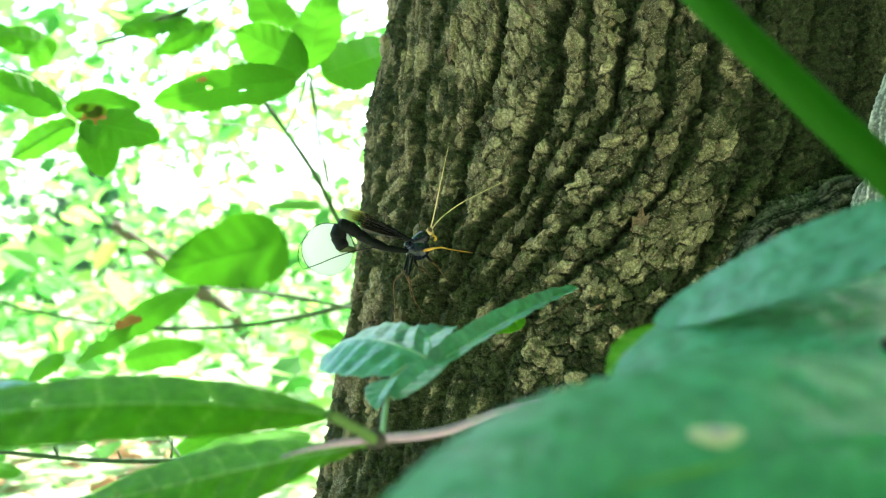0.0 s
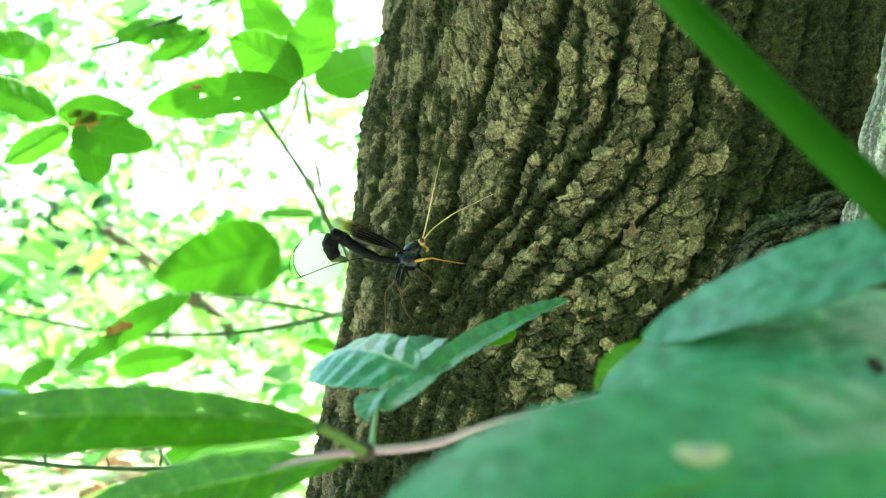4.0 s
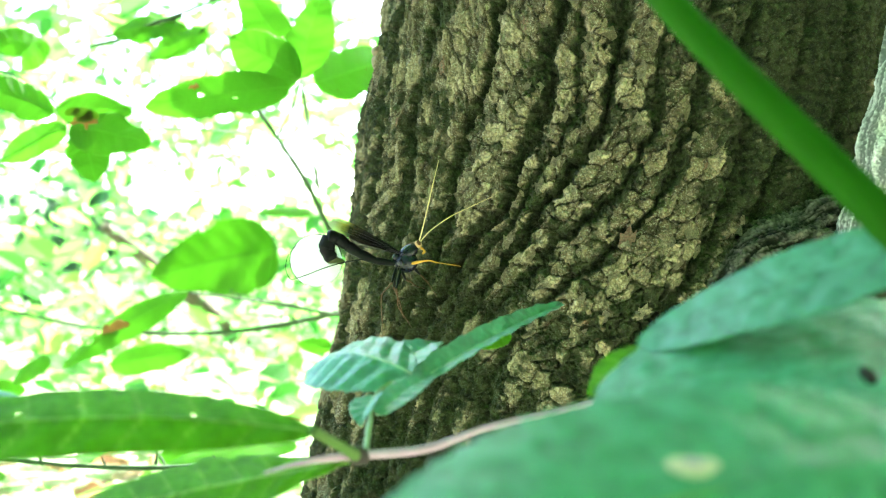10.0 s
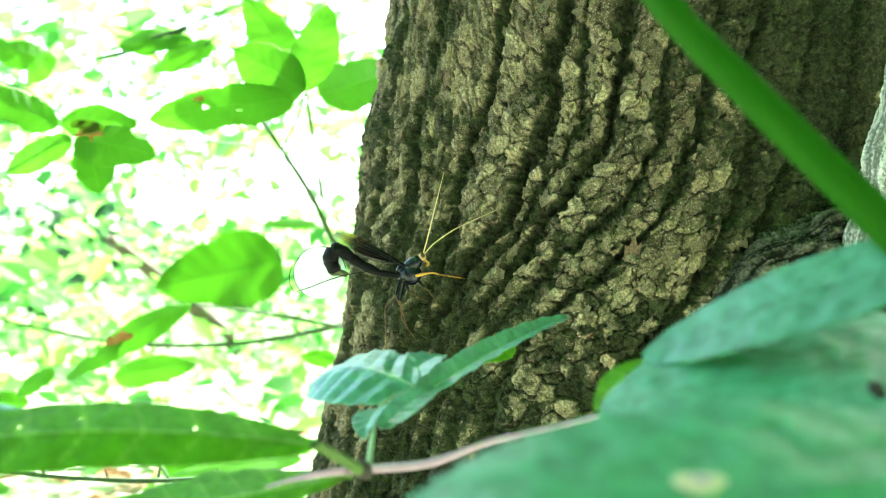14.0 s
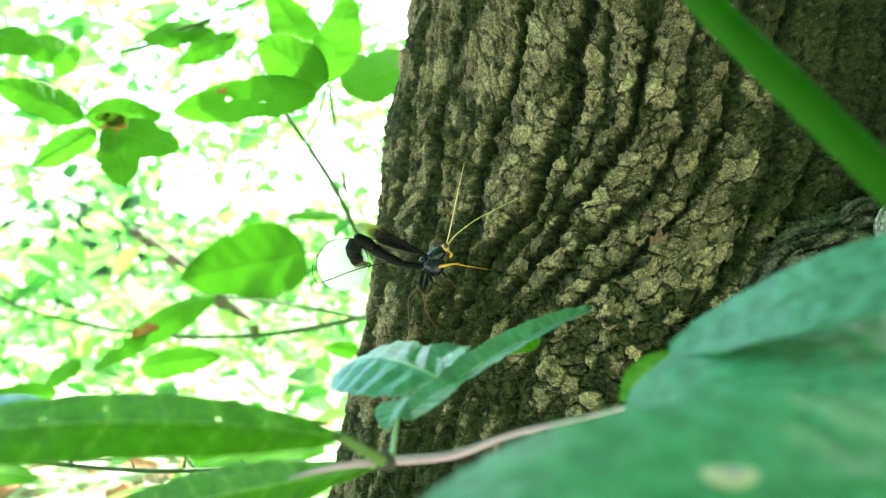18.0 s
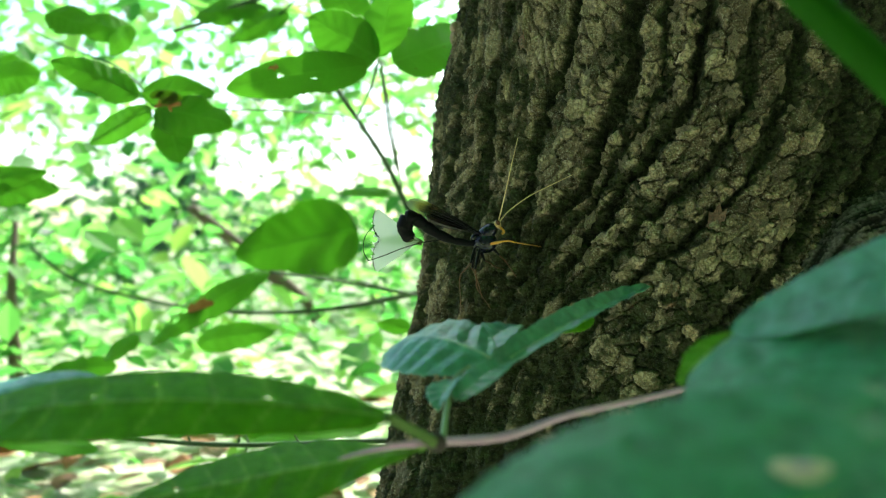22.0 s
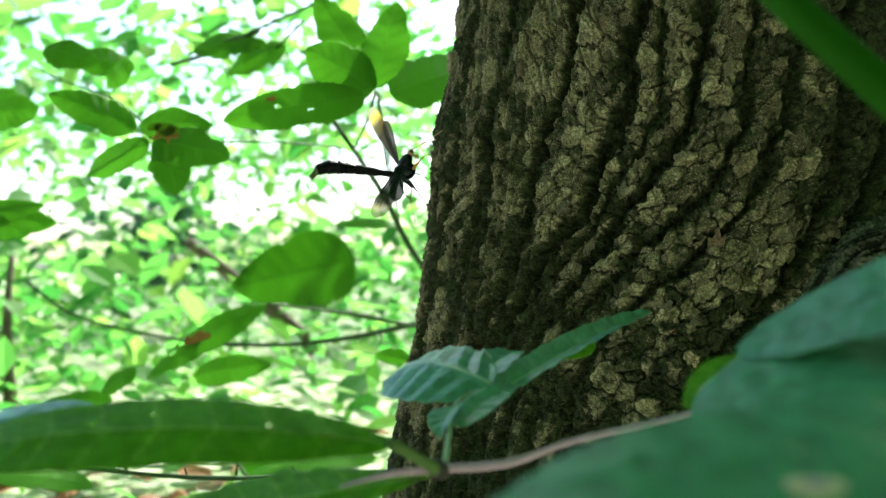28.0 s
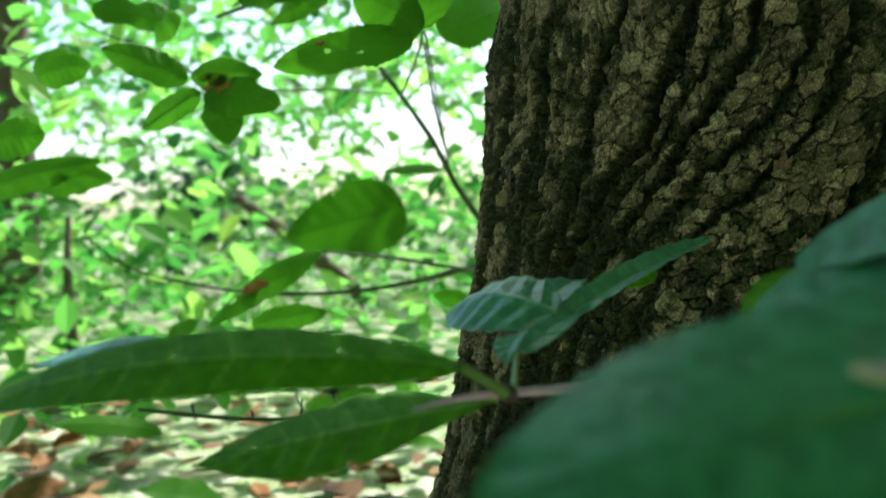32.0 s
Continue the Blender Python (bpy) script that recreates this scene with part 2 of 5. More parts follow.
def tube(name, pts, radii, material, n=24, sides=10, knob=0.0, origin=(0, 0, 0), seed=0):
    """A round, tapered stem along a smooth line."""
    line = curve_points(pts, n)
    rad = np.interp(np.linspace(0, 1, n), np.linspace(0, 1, len(radii)), radii)
    if knob:
        rad = rad * (1 + knob * np.random.RandomState(seed).uniform(-1, 1, n))
    tan = np.gradient(line, axis=0)
    tan /= np.linalg.norm(tan, axis=1)[:, None] + 1e-12
    ref = np.array([0.13, 0.21, 0.97]) if abs(tan[:, 2]).mean() < 0.8 else np.array([0.97, 0.21, 0.13])
    a = np.cross(tan, ref)
    a /= np.linalg.norm(a, axis=1)[:, None]
    b = np.cross(tan, a)
    th = np.linspace(0, 2 * np.pi, sides, endpoint=False)
    ring = a[:, None] * np.cos(th)[None, :, None] + b[:, None] * np.sin(th)[None, :, None]
    p = line[:, None] + ring * rad[:, None, None]
    p = np.concatenate([np.repeat(line[:1], sides, 0)[None], p, np.repeat(line[-1:], sides, 0)[None]])
    return grid_mesh(name, p - np.array(origin), True, material=material)


def ball(name, lumps, material):
    """One mesh of rounded lumps: (place, radii, turn about y)."""
    bm = bmesh.new()
    for at, (a, b, c), turn in lumps:
        bmesh.ops.create_uvsphere(bm, u_segments=20, v_segments=14, radius=1.0, matrix=pose(*at, 0, turn, 0) @ Matrix.Diagonal((a, b, c, 1)))
    for f in bm.faces:
        f.smooth = True
    me = bpy.data.meshes.new(name)
    bm.to_mesh(me)
    bm.free()
    me.materials.append(material)
    return me


def rough_tube(name, pts, radii, material, origin, seed, fibre=0.0016, n=260, sides=120, long=1.0):
    """A gnarled limb whose skin is torn into fibres along it."""
    line = curve_points(pts, n)
    rad = np.interp(np.linspace(0, 1, n), np.linspace(0, 1, len(radii)), radii)[:, None]
    tan = np.gradient(line, axis=0)
    tan /= np.linalg.norm(tan, axis=1)[:, None]
    a = np.cross(tan, (0.2, 0.9, 0.3))
    a /= np.linalg.norm(a, axis=1)[:, None]
    b = np.cross(tan, a)
    th, far = np.linspace(0, 2 * np.pi, sides, endpoint=False)[None, :], np.linspace(0, 1, n)[:, None] * np.linalg.norm(np.diff(line, axis=0), axis=1).sum()
    arc = th * rad.mean() + 0.0009 * vnoise(far * 130, th * 2, seed) + 0.0004 * vnoise(far * 600, th * 9, seed + 7)
    h = fibre * (vnoise(arc * 900, far * 160 * long, seed + 1) + 0.7 * vnoise(arc * 2000, far * 420 * long, seed + 2)) + 0.0022 * vnoise(arc * 190, far * 90, seed + 3) + 0.6 * fibre * vnoise(arc * 1500, far * 1100, seed + 4)
    # tone follows the height noise: low fibres darker, raised ones paler
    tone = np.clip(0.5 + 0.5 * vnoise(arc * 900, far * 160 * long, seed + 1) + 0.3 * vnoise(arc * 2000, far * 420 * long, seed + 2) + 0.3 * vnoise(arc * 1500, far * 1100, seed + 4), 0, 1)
    ring = a[:, None] * np.cos(th)[:, :, None] + b[:, None] * np.sin(th)[:, :, None]
    return grid_mesh(name, line[:, None] + ring * (rad + h)[:, :, None] - np.array(origin), True, {"tone": tone}, material=material)


def blade(name, base, tip, half, face, material, sag=0.0, fold=0.2, cup=0.0, veins=8, quilt=0.02, teeth=0.0, wide=0.8, blunt=0.8, twist=0.0, holes=(), wave=0.0, ns=56, nc=24, thick=0.00025, origin=(0, 0, 0), seed=0, bite=0.0):
    """A leaf blade from base to tip. face: the way its upper side looks; sag bends it away from there, fold lifts both halves, holes: (along, across, size)."""
    rs = np.random.RandomState(seed)
    base, tip, face = (np.array(v, float) for v in (base, tip, face))
    s = np.linspace(0, 1, ns)
    length = np.linalg.norm(tip - base)
    face = face - (tip - base) * (face @ (tip - base)) / length**2
    face /= np.linalg.norm(face)
    mid = base + (tip - base) * s[:, None] - face * (sag * length * 4 * s * (1 - s) * -1)[:, None]
    tan = np.gradient(mid, axis=0)
    tan /= np.linalg.norm(tan, axis=1)[:, None]
    side = np.cross(tan, face)
    side /= np.linalg.norm(side, axis=1)[:, None]
    up = np.cross(side, tan)
    tw = twist * s
    side, up = side * np.cos(tw)[:, None] + up * np.sin(tw)[:, None], up * np.cos(tw)[:, None] - side * np.sin(tw)[:, None]
    w = np.sin(np.pi * np.clip(s, 0.0, 1) ** wide) ** blunt * half
    w[0], w[-1] = half * 0.02, half * 0.01
    nc += 1 - nc % 2
    c = np.linspace(-1, 1, nc)
    edge = np.ones((ns, 2))
    if teeth:
        for k in (0, 1):
            edge[:, k] += teeth * (((s * veins * 2.6 + 0.3 * k) % 1.0) - 0.5)
    if bite:
        for k in (0, 1):
            n = np.interp(s, np.linspace(0, 1, 14), rs.uniform(-1, 1, 14))
            edge[:, k] -= bite * np.clip(n, 0, 1)
    e = np.where(c[None, :] < 0, edge[:, :1], edge[:, 1:])
    ww = w[:, None] * c[None, :] * e
    a = np.abs(c)[None, :]
    phase = (s[:, None] - 0.22 * a * half / length * 2) * veins
    ridge = np.abs(((phase + 0.5) % 1.0) - 0.5) * 2
    h = fold * np.abs(ww) + cup * (ww**2) / half + quilt * half * (ridge - 0.5) * np.clip(a * 3, 0, 1) * (1 - a * 0.4)
    h += wave * half * np.sin(s[:, None] * 9 + seed) * a**2 * np.sign(c)[None, :] + wave * half * 0.6 * np.sin(s[:, None] * 14 + 2 * seed + c[None, :])
    p = mid[:, None] + side[:, None] * ww[:, :, None] + up[:, None] * h[:, :, None]
    vein = np.clip((0.13 - ridge) / 0.13, 0, 1) * 0.6 * (1 - 0.6 * a)
    vein = np.maximum(vein, np.clip(1 - np.abs(ww) / (half * 0.05 * (1.1 - s[:, None])), 0, 1) * 0.9)
    drop = np.zeros((ns - 1, nc - 1), bool)
    sc, cc = (s[:-1] + s[1:]) / 2, (c[:-1] + c[1:]) / 2
    for hs, hc, size in holes:
        drop |= ((sc[:, None] - hs) * length) ** 2 + ((cc[None, :] - hc) * half) ** 2 < (size * (1 + 0.4 * np.sin(9 * cc[None, :] * half / size))) ** 2
    low = p - up[:, None] * thick
    # both faces and the rim in one closed sheet: over the top and back underneath
    full = np.concatenate([p, low[:, ::-1]], 1)
    fv = np.concatenate([vein, vein[:, ::-1]], 1)
    d = np.concatenate([drop, np.zeros((ns - 1, 1), bool), drop[:, ::-1], np.zeros((ns - 1, 1), bool)], 1)
    me = grid_mesh(name, full - np.array(origin), True, {"vein": fv}, d, material)
    line = mid + up * (-thick * 1.2)
    return me, line


def leaf(parent, base, tip, half, face, material, rib=0.0006, rib_mat=None, label="", name="leaf", **more):
    """A leaf as a part of its plant, with its midrib."""
    o = parent.location
    me, line = blade(name, base, tip, half, face, material, origin=o, **more)
    ob = part(name, me, parent, label)
    if rib:
        k = list(np.linspace(0, len(line) - 1, 9).astype(int))
        part("midrib", tube("midrib", [line[i] for i in k], [rib, rib * 0.25], rib_mat or RIB, 20, 6, origin=o), ob)
    return ob


# ---- ground ----
def ground():
    n = 90
    xs = np.sign(np.linspace(-1, 1, n)) * np.abs(np.linspace(-1, 1, n)) ** 3 * 300
    X, Y = np.meshgrid(xs, xs)
    Z = 0.02 * np.sin(X * 3.1 + 1) * np.cos(Y * 2.7) + 0.012 * np.sin(X * 9 + Y * 7)
    k = Mat("forest_floor", 0.95)
    a, b = k.noise(14.0, 6.0), k.noise(90.0, 5.0)
    # the palest stops put patches of bright sunlight into the floor's colour
    c = k.ramp(a, (0.3, (0.16, 0.11, 0.06)), (0.38, (0.46, 0.41, 0.31)), (0.48, (0.20, 0.36, 0.10)), (0.58, (0.66, 0.66, 0.56)), (0.74, (0.16, 0.34, 0.06)))
    k.color(k.mix(k.ramp(b, (0.4, (0, 0, 0)), (0.7, (0.5, 0.5, 0.5))), c, (0.55, 0.50, 0.38))).bump(b, 0.8, 0.02)
    me = grid_mesh("ground", np.stack([X, Y, Z], -1), material=k.m)
    tagged(new("ground", me), "brown forest floor of soil and fallen leaves with painted sun patches", "ground", kind="structure")


ground()


# ---- the trunk ----
def vnoise(x, y, seed=0):
    """Smooth value noise over two coordinates, -1 to 1."""
    xi, yi = np.floor(x).astype(np.int64), np.floor(y).astype(np.int64)
    fx, fy = x - xi, y - yi
    fx, fy = fx * fx * (3 - 2 * fx), fy * fy * (3 - 2 * fy)

    def h(i, j):
        n = (i * 374761393 + j * 668265263 + seed * 974711) & 0xFFFFFFFF
        n = ((n ^ (n >> 13)) * 1274126177) & 0xFFFFFFFF
        return ((n ^ (n >> 16)) & 0xFFFF) / 32767.5 - 1

    a, b, c, d = h(xi, yi), h(xi + 1, yi), h(xi, yi + 1), h(xi + 1, yi + 1)
    return (a * (1 - fx) + b * fx) * (1 - fy) + (c * (1 - fx) + d * fx) * fy


def cells(x, y, seed=0):
    """Distances to the nearest and second nearest of jittered cell centres, and a random number per cell."""
    xi, yi = np.floor(x).astype(np.int64), np.floor(y).astype(np.int64)
    f1, f2, idn = np.full(x.shape, 9.0), np.full(x.shape, 9.0), np.zeros(x.shape)
    for i in (-1, 0, 1):
        for j in (-1, 0, 1):
            cx, cy = xi + i, yi + j
            jx, jy = (vnoise(cx * 1.0, cy * 1.0, seed + 5) + 1) / 2, (vnoise(cx * 1.0, cy * 1.0, seed + 9) + 1) / 2
            d = np.hypot(cx + 0.1 + 0.8 * jx - x, cy + 0.1 + 0.8 * jy - y)
            near = d < f1
            f2 = np.where(near, f1, np.minimum(f2, d))
            idn = np.where(near, (vnoise(cx * 1.0, cy * 1.0, seed + 13) + 1) / 2, idn)
            f1 = np.where(near, d, f1)
    return f1, f2, idn


def sstep(a, b, x):
    t = np.clip((x - a) / (b - a), 0, 1)
    return t * t * (3 - 2 * t)


TRUNK_AT = (0.092, 0.478)


def trunk_radius(th, z):
    """The trunk without its bark: an uneven round that flares to its roots. th 0 looks to -y, growing to +x."""
    r = 0.1215 - 0.02 * np.clip(z - 0.45, -1, 0.35) - 0.007 * np.clip(z - 0.8, 0, 9) + 0.02 * np.exp(-z / 0.07)
    root = np.exp(-(((th - 1.25) / 0.33) ** 2)) * 0.05 * np.exp(-np.clip(z - 0.30, 0, 9) / 0.10)
    left = np.exp(-(((th + 1.3) / 0.75) ** 2)) * 0.066 * np.exp(-np.clip(z - 0.30, -0.10, 9) / 0.095)
    front = np.exp(-((th / 0.6) ** 2)) * 0.006 * np.exp(-np.clip(z - 0.30, -0.15, 9) / 0.12)
    right = np.exp(-(((th - 1.5) / 0.6) ** 2)) * 0.022
    shoulder = np.exp(-(((th + 1.4) / 0.55) ** 2)) * np.interp(z, [0.30, 0.34, 0.365, 0.395, 0.43, 0.47, 0.515, 0.535, 0.565, 0.62], [-0.015, -0.005, 0.001, 0.0045, 0.005, 0.0075, 0.009, 0.005, 0.0005, -0.001])
    return r + root + left + front + right + shoulder


# the deep furrows: their turn about the trunk at these heights, and how deep each one is
FURROW_Z = (0.40, 0.425, 0.45, 0.475, 0.50, 0.53, 0.56)
FURROWS = (
    (0.9, (-1.24, -1.24, -1.22, -1.18, -1.15, -1.17, -1.14)),
    (0.5, (-1.09, -1.06, -1.01, -0.98, -0.955, -0.916, -0.873)),
    (0.7, (-0.99, -0.90, -0.82, -0.767, -0.713, -0.631, -0.603)),
    (1.25, (-0.91, -0.82, -0.70, -0.568, -0.479, -0.422, -0.359)),
    (0.35, (-0.85, -0.75, -0.63, -0.49, -0.37, -0.31, -0.285)),
    (0.85, (-0.78, -0.67, -0.544, -0.402, -0.262, -0.196, -0.173)),
    (0.5, (-0.70, -0.575, -0.43, -0.218, -0.073, -0.044, -0.013)),
    (0.65, (-0.60, -0.46, -0.257, -0.038, 0.052, 0.086, 0.117)),
    (0.8, (-0.27, -0.086, 0.073, 0.205, 0.239, 0.26, 0.278)),
    (0.9, (0.0, 0.10, 0.20, 0.309, 0.383, 0.47, 0.512)),
    (0.8, (0.40, 0.45, 0.518, 0.568, 0.618, 0.676, 0.729)),
)


def furrow_field(th, z):
    """A coordinate that counts the furrows round the trunk, the width of the ridge there, and the depth of the nearest furrow."""
    lines = [np.interp(z, FURROW_Z, f[1]) for f in FURROWS]
    first, last = lines[0], lines[-1]
    u = np.where(th < first, (th - first) / 0.19, 0.0) + np.where(th > last, (th - last) / 0.19, 0.0)
    gap = np.full(th.shape, 0.19)
    for a, b in zip(lines, lines[1:]):
        u = u + np.clip((th - a) / (b - a), 0, 1)
        gap = np.where((th >= a) & (th < b), b - a, gap)
    k = np.round(u).astype(int)
    deep = np.array([f[0] for f in FURROWS])
    return u, gap * 0.125, np.where((k >= 0) & (k < len(FURROWS)), deep[np.clip(k, 0, len(FURROWS) - 1)], 0.7)


def bark(th, z):
    """Height of the bark over the trunk, and its moss with the shade painted into furrows."""
    x, v = th * 0.12, z
    wander = 0.0030 * vnoise(x * 60, v * 45, 3) + 0.0020 * vnoise(x * 170, v * 130, 4) + 0.0013 * vnoise(x * 420, v * 380, 5) + 0.0005 * vnoise(x * 1100, v * 1000, 6)
    u, gap, deep = furrow_field(th + wander / 0.12, z)
    away = np.abs(u - np.round(u)) * gap
    crumbly = sstep(0.455, 0.415, z) * sstep(-0.95, -0.7, th)
    deep = deep * np.clip(1.08 + 0.35 * vnoise(u * 1.3, v * 38, 8), 0.5, 1.3) * (1 - 0.5 * crumbly)
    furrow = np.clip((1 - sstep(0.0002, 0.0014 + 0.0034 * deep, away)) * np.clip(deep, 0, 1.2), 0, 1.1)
    # plates lie along the ridges, parted by cross cracks
    left = sstep(-0.62, -0.85, th)
    q = np.where(x < -0.075, -0.075 + (x + 0.075) * 1.35, x) + 0.055 * sstep(0.53, 0.40, z)
    p = v + 0.35 * np.clip(x + 0.02, -0.1, 0.06) * sstep(0.52, 0.44, z)
    p = 0.45 + (p - 0.45) * (1 - 0.55 * sstep(-0.35, -0.95, th))
    wu = q + 0.0020 * vnoise(q * 210, p * 190, 21) + 0.0008 * vnoise(q * 800, p * 760, 25)
    wv = p + 0.0020 * vnoise(q * 200, p * 180, 22) + 0.0008 * vnoise(q * 780, p * 740, 26)
    f1, f2, cid = cells(wu / 0.0078, wv / 0.0085, 31)
    crack = np.clip(1 - (f2 - f1) / 0.11, 0, 1)
    s1, s2, sid = cells(wu / 0.0030 + 7, wv / 0.0029, 41)
    flake = np.clip(1 - (s2 - s1) / 0.12, 0, 1) * np.clip(0.6 + 1.0 * vnoise(x * 130, v * 120, 43), 0, 1)
    low = 0.5 + 0.5 * vnoise(x * 60, v * 40, 51)
    rough = vnoise(x * 900, v * 900, 61) * 0.5 + vnoise(x * 2100, v * 2000, 63) * 0.5
    h = 0.0014 - 0.0066 * furrow - 0.0016 * (1 - sstep(0.0, 0.008, away))
    h += (1 - np.clip(furrow, 0, 1) * 0.6) * ((0.0013 + 0.0014 * crumbly) * (cid - 0.5) - 0.0022 * crack)
    h += 0.0011 * (sid - 0.5) - 0.0009 * flake + 0.0004 * rough + 0.0022 * left * vnoise(x * 420, v * 75, 65)
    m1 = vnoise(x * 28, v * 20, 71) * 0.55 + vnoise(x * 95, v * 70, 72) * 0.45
    # moss growth, plus dark painted as shade in furrows and to the right
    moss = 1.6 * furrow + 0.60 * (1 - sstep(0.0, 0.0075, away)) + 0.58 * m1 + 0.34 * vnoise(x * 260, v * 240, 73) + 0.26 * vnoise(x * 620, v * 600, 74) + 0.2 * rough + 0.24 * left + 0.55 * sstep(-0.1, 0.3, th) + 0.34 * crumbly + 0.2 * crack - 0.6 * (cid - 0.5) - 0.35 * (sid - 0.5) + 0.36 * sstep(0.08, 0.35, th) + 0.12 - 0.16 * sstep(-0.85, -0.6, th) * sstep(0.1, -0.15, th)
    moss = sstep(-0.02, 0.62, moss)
    fibre = vnoise(x * 1300, v * 330, 81) * 0.6 + vnoise(x * 2600, v * 700, 82) * 0.4
    h = h + moss * (0.0005 * rough + 0.0009 * fibre)
    tone = np.clip(0.41 + 1.2 * (0.5 * cid + 0.2 * sid + 0.3 * low + 0.1 * m1 + 0.25 * moss * fibre - 0.5), 0, 1)
    # deepest furrows join the cracks: their shade is painted in crack colour
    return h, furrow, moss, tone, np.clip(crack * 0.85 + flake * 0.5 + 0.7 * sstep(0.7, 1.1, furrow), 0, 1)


def on_trunk(th, z, h):
    r = trunk_radius(th, z) + h
    return np.stack([r * np.sin(th), -r * np.cos(th) * 0.98, z], -1)


def bark_plates(trunk_part):
    """Loose-edged bark plates with pale crusts that stand proud of the ridges."""
    rs = np.random.RandomState(5)
    k = Mat("bark_plate", 0.9)
    r = k.node("ObjectInfo").outputs["Random"]
    fine, mid = k.noise(9.0, 6.0), k.noise(4.5, 6.0)
    c = k.ramp(r, (0.0, (0.30, 0.24, 0.15)), (0.4, (0.36, 0.30, 0.19)), (0.75, (0.45, 0.38, 0.26)), (0.94, (0.46, 0.38, 0.26)), (0.98, (0.46, 0.26, 0.16)), (1.0, (0.50, 0.30, 0.22)))
    c = k.mix(k.ramp(mid, (0.42, (0, 0, 0)), (0.62, (0.6, 0.6, 0.6))), c, (0.12, 0.095, 0.055))
    c = k.mix(k.ramp(fine, (0.5, (0, 0, 0)), (0.7, (0.5, 0.5, 0.5))), c, (0.52, 0.52, 0.36))
    k.color(c).bump(k.mix(0.5, mid, fine), 1.0, 0.25)
    shapes = []
    for j in range(14):
        n = rs.randint(9, 14)
        ang = np.sort(rs.uniform(0, 2 * np.pi, n) * 0.3 + np.linspace(0, 2 * np.pi, n, endpoint=False))
        rad = rs.uniform(0.55, 1.2, n)
        bm = bmesh.new()
        rings = []
        for f, z in ((1.0, -0.40), (1.03, 0.10), (0.78, 0.22), (0.4, 0.24)):
            rings.append([bm.verts.new((f * q * np.cos(a), f * q * np.sin(a), z + rs.uniform(-0.14, 0.14))) for a, q in zip(ang, rad)])
        top = bm.verts.new((0, 0, 0.28))
        for a, b in zip(rings, rings[1:]):
            for i in range(n):
                bm.faces.new((a[i], a[(i + 1) % n], b[(i + 1) % n], b[i]))
        for i in range(n):
            bm.faces.new((rings[-1][i], rings[-1][(i + 1) % n], top))
        me = bpy.data.meshes.new("bark_plate")
        bm.to_mesh(me)
        bm.free()
        me.materials.append(k.m)
        shapes.append(me)
    th, z = rs.uniform(-1.5, 1.05, 4000), rs.uniform(0.415, 0.585, 4000)
    h, furrow, moss, tone, crack = bark(th, z)
    good = (furrow < 0.1) & (moss < 0.35)
    th, z, h = th[good], z[good], h[good]
    p = on_trunk(th, z, h)
    taken = []
    for i in range(len(th)):
        size = rs.uniform(0.0016, 0.0036)
        if any((p[i] - q) @ (p[i] - q) < (0.85 * (size + w)) ** 2 for q, w in taken):
            continue
        taken.append((p[i], size))
        out = Vector((math.sin(th[i]), -math.cos(th[i]), 0.0))
        lean = 0.5 * math.sin(rs.uniform(-1, 1)) - (0.6 if 0.40 < z[i] < 0.53 and th[i] > -0.5 else 0.15)
        m = Matrix((Vector((out.y * -1, out.x, 0)), Vector((0, 0, 1)), out)).transposed().to_4x4()
        m = Matrix.Translation(Vector(p[i]) - out * 0.0003) @ m @ pose(0, 0, 0, *rs.uniform(-7, 7, 2), math.degrees(lean))
        ob = new("bark_plate", shapes[rs.randint(len(shapes))])
        ob.parent = trunk_part
        ob.matrix_basis = m @ Matrix.Diagonal((size * rs.uniform(0.7, 1.0), size * rs.uniform(0.9, 1.5), size * rs.uniform(0.12, 0.24), 1))
        if len(taken) >= 300:
            break


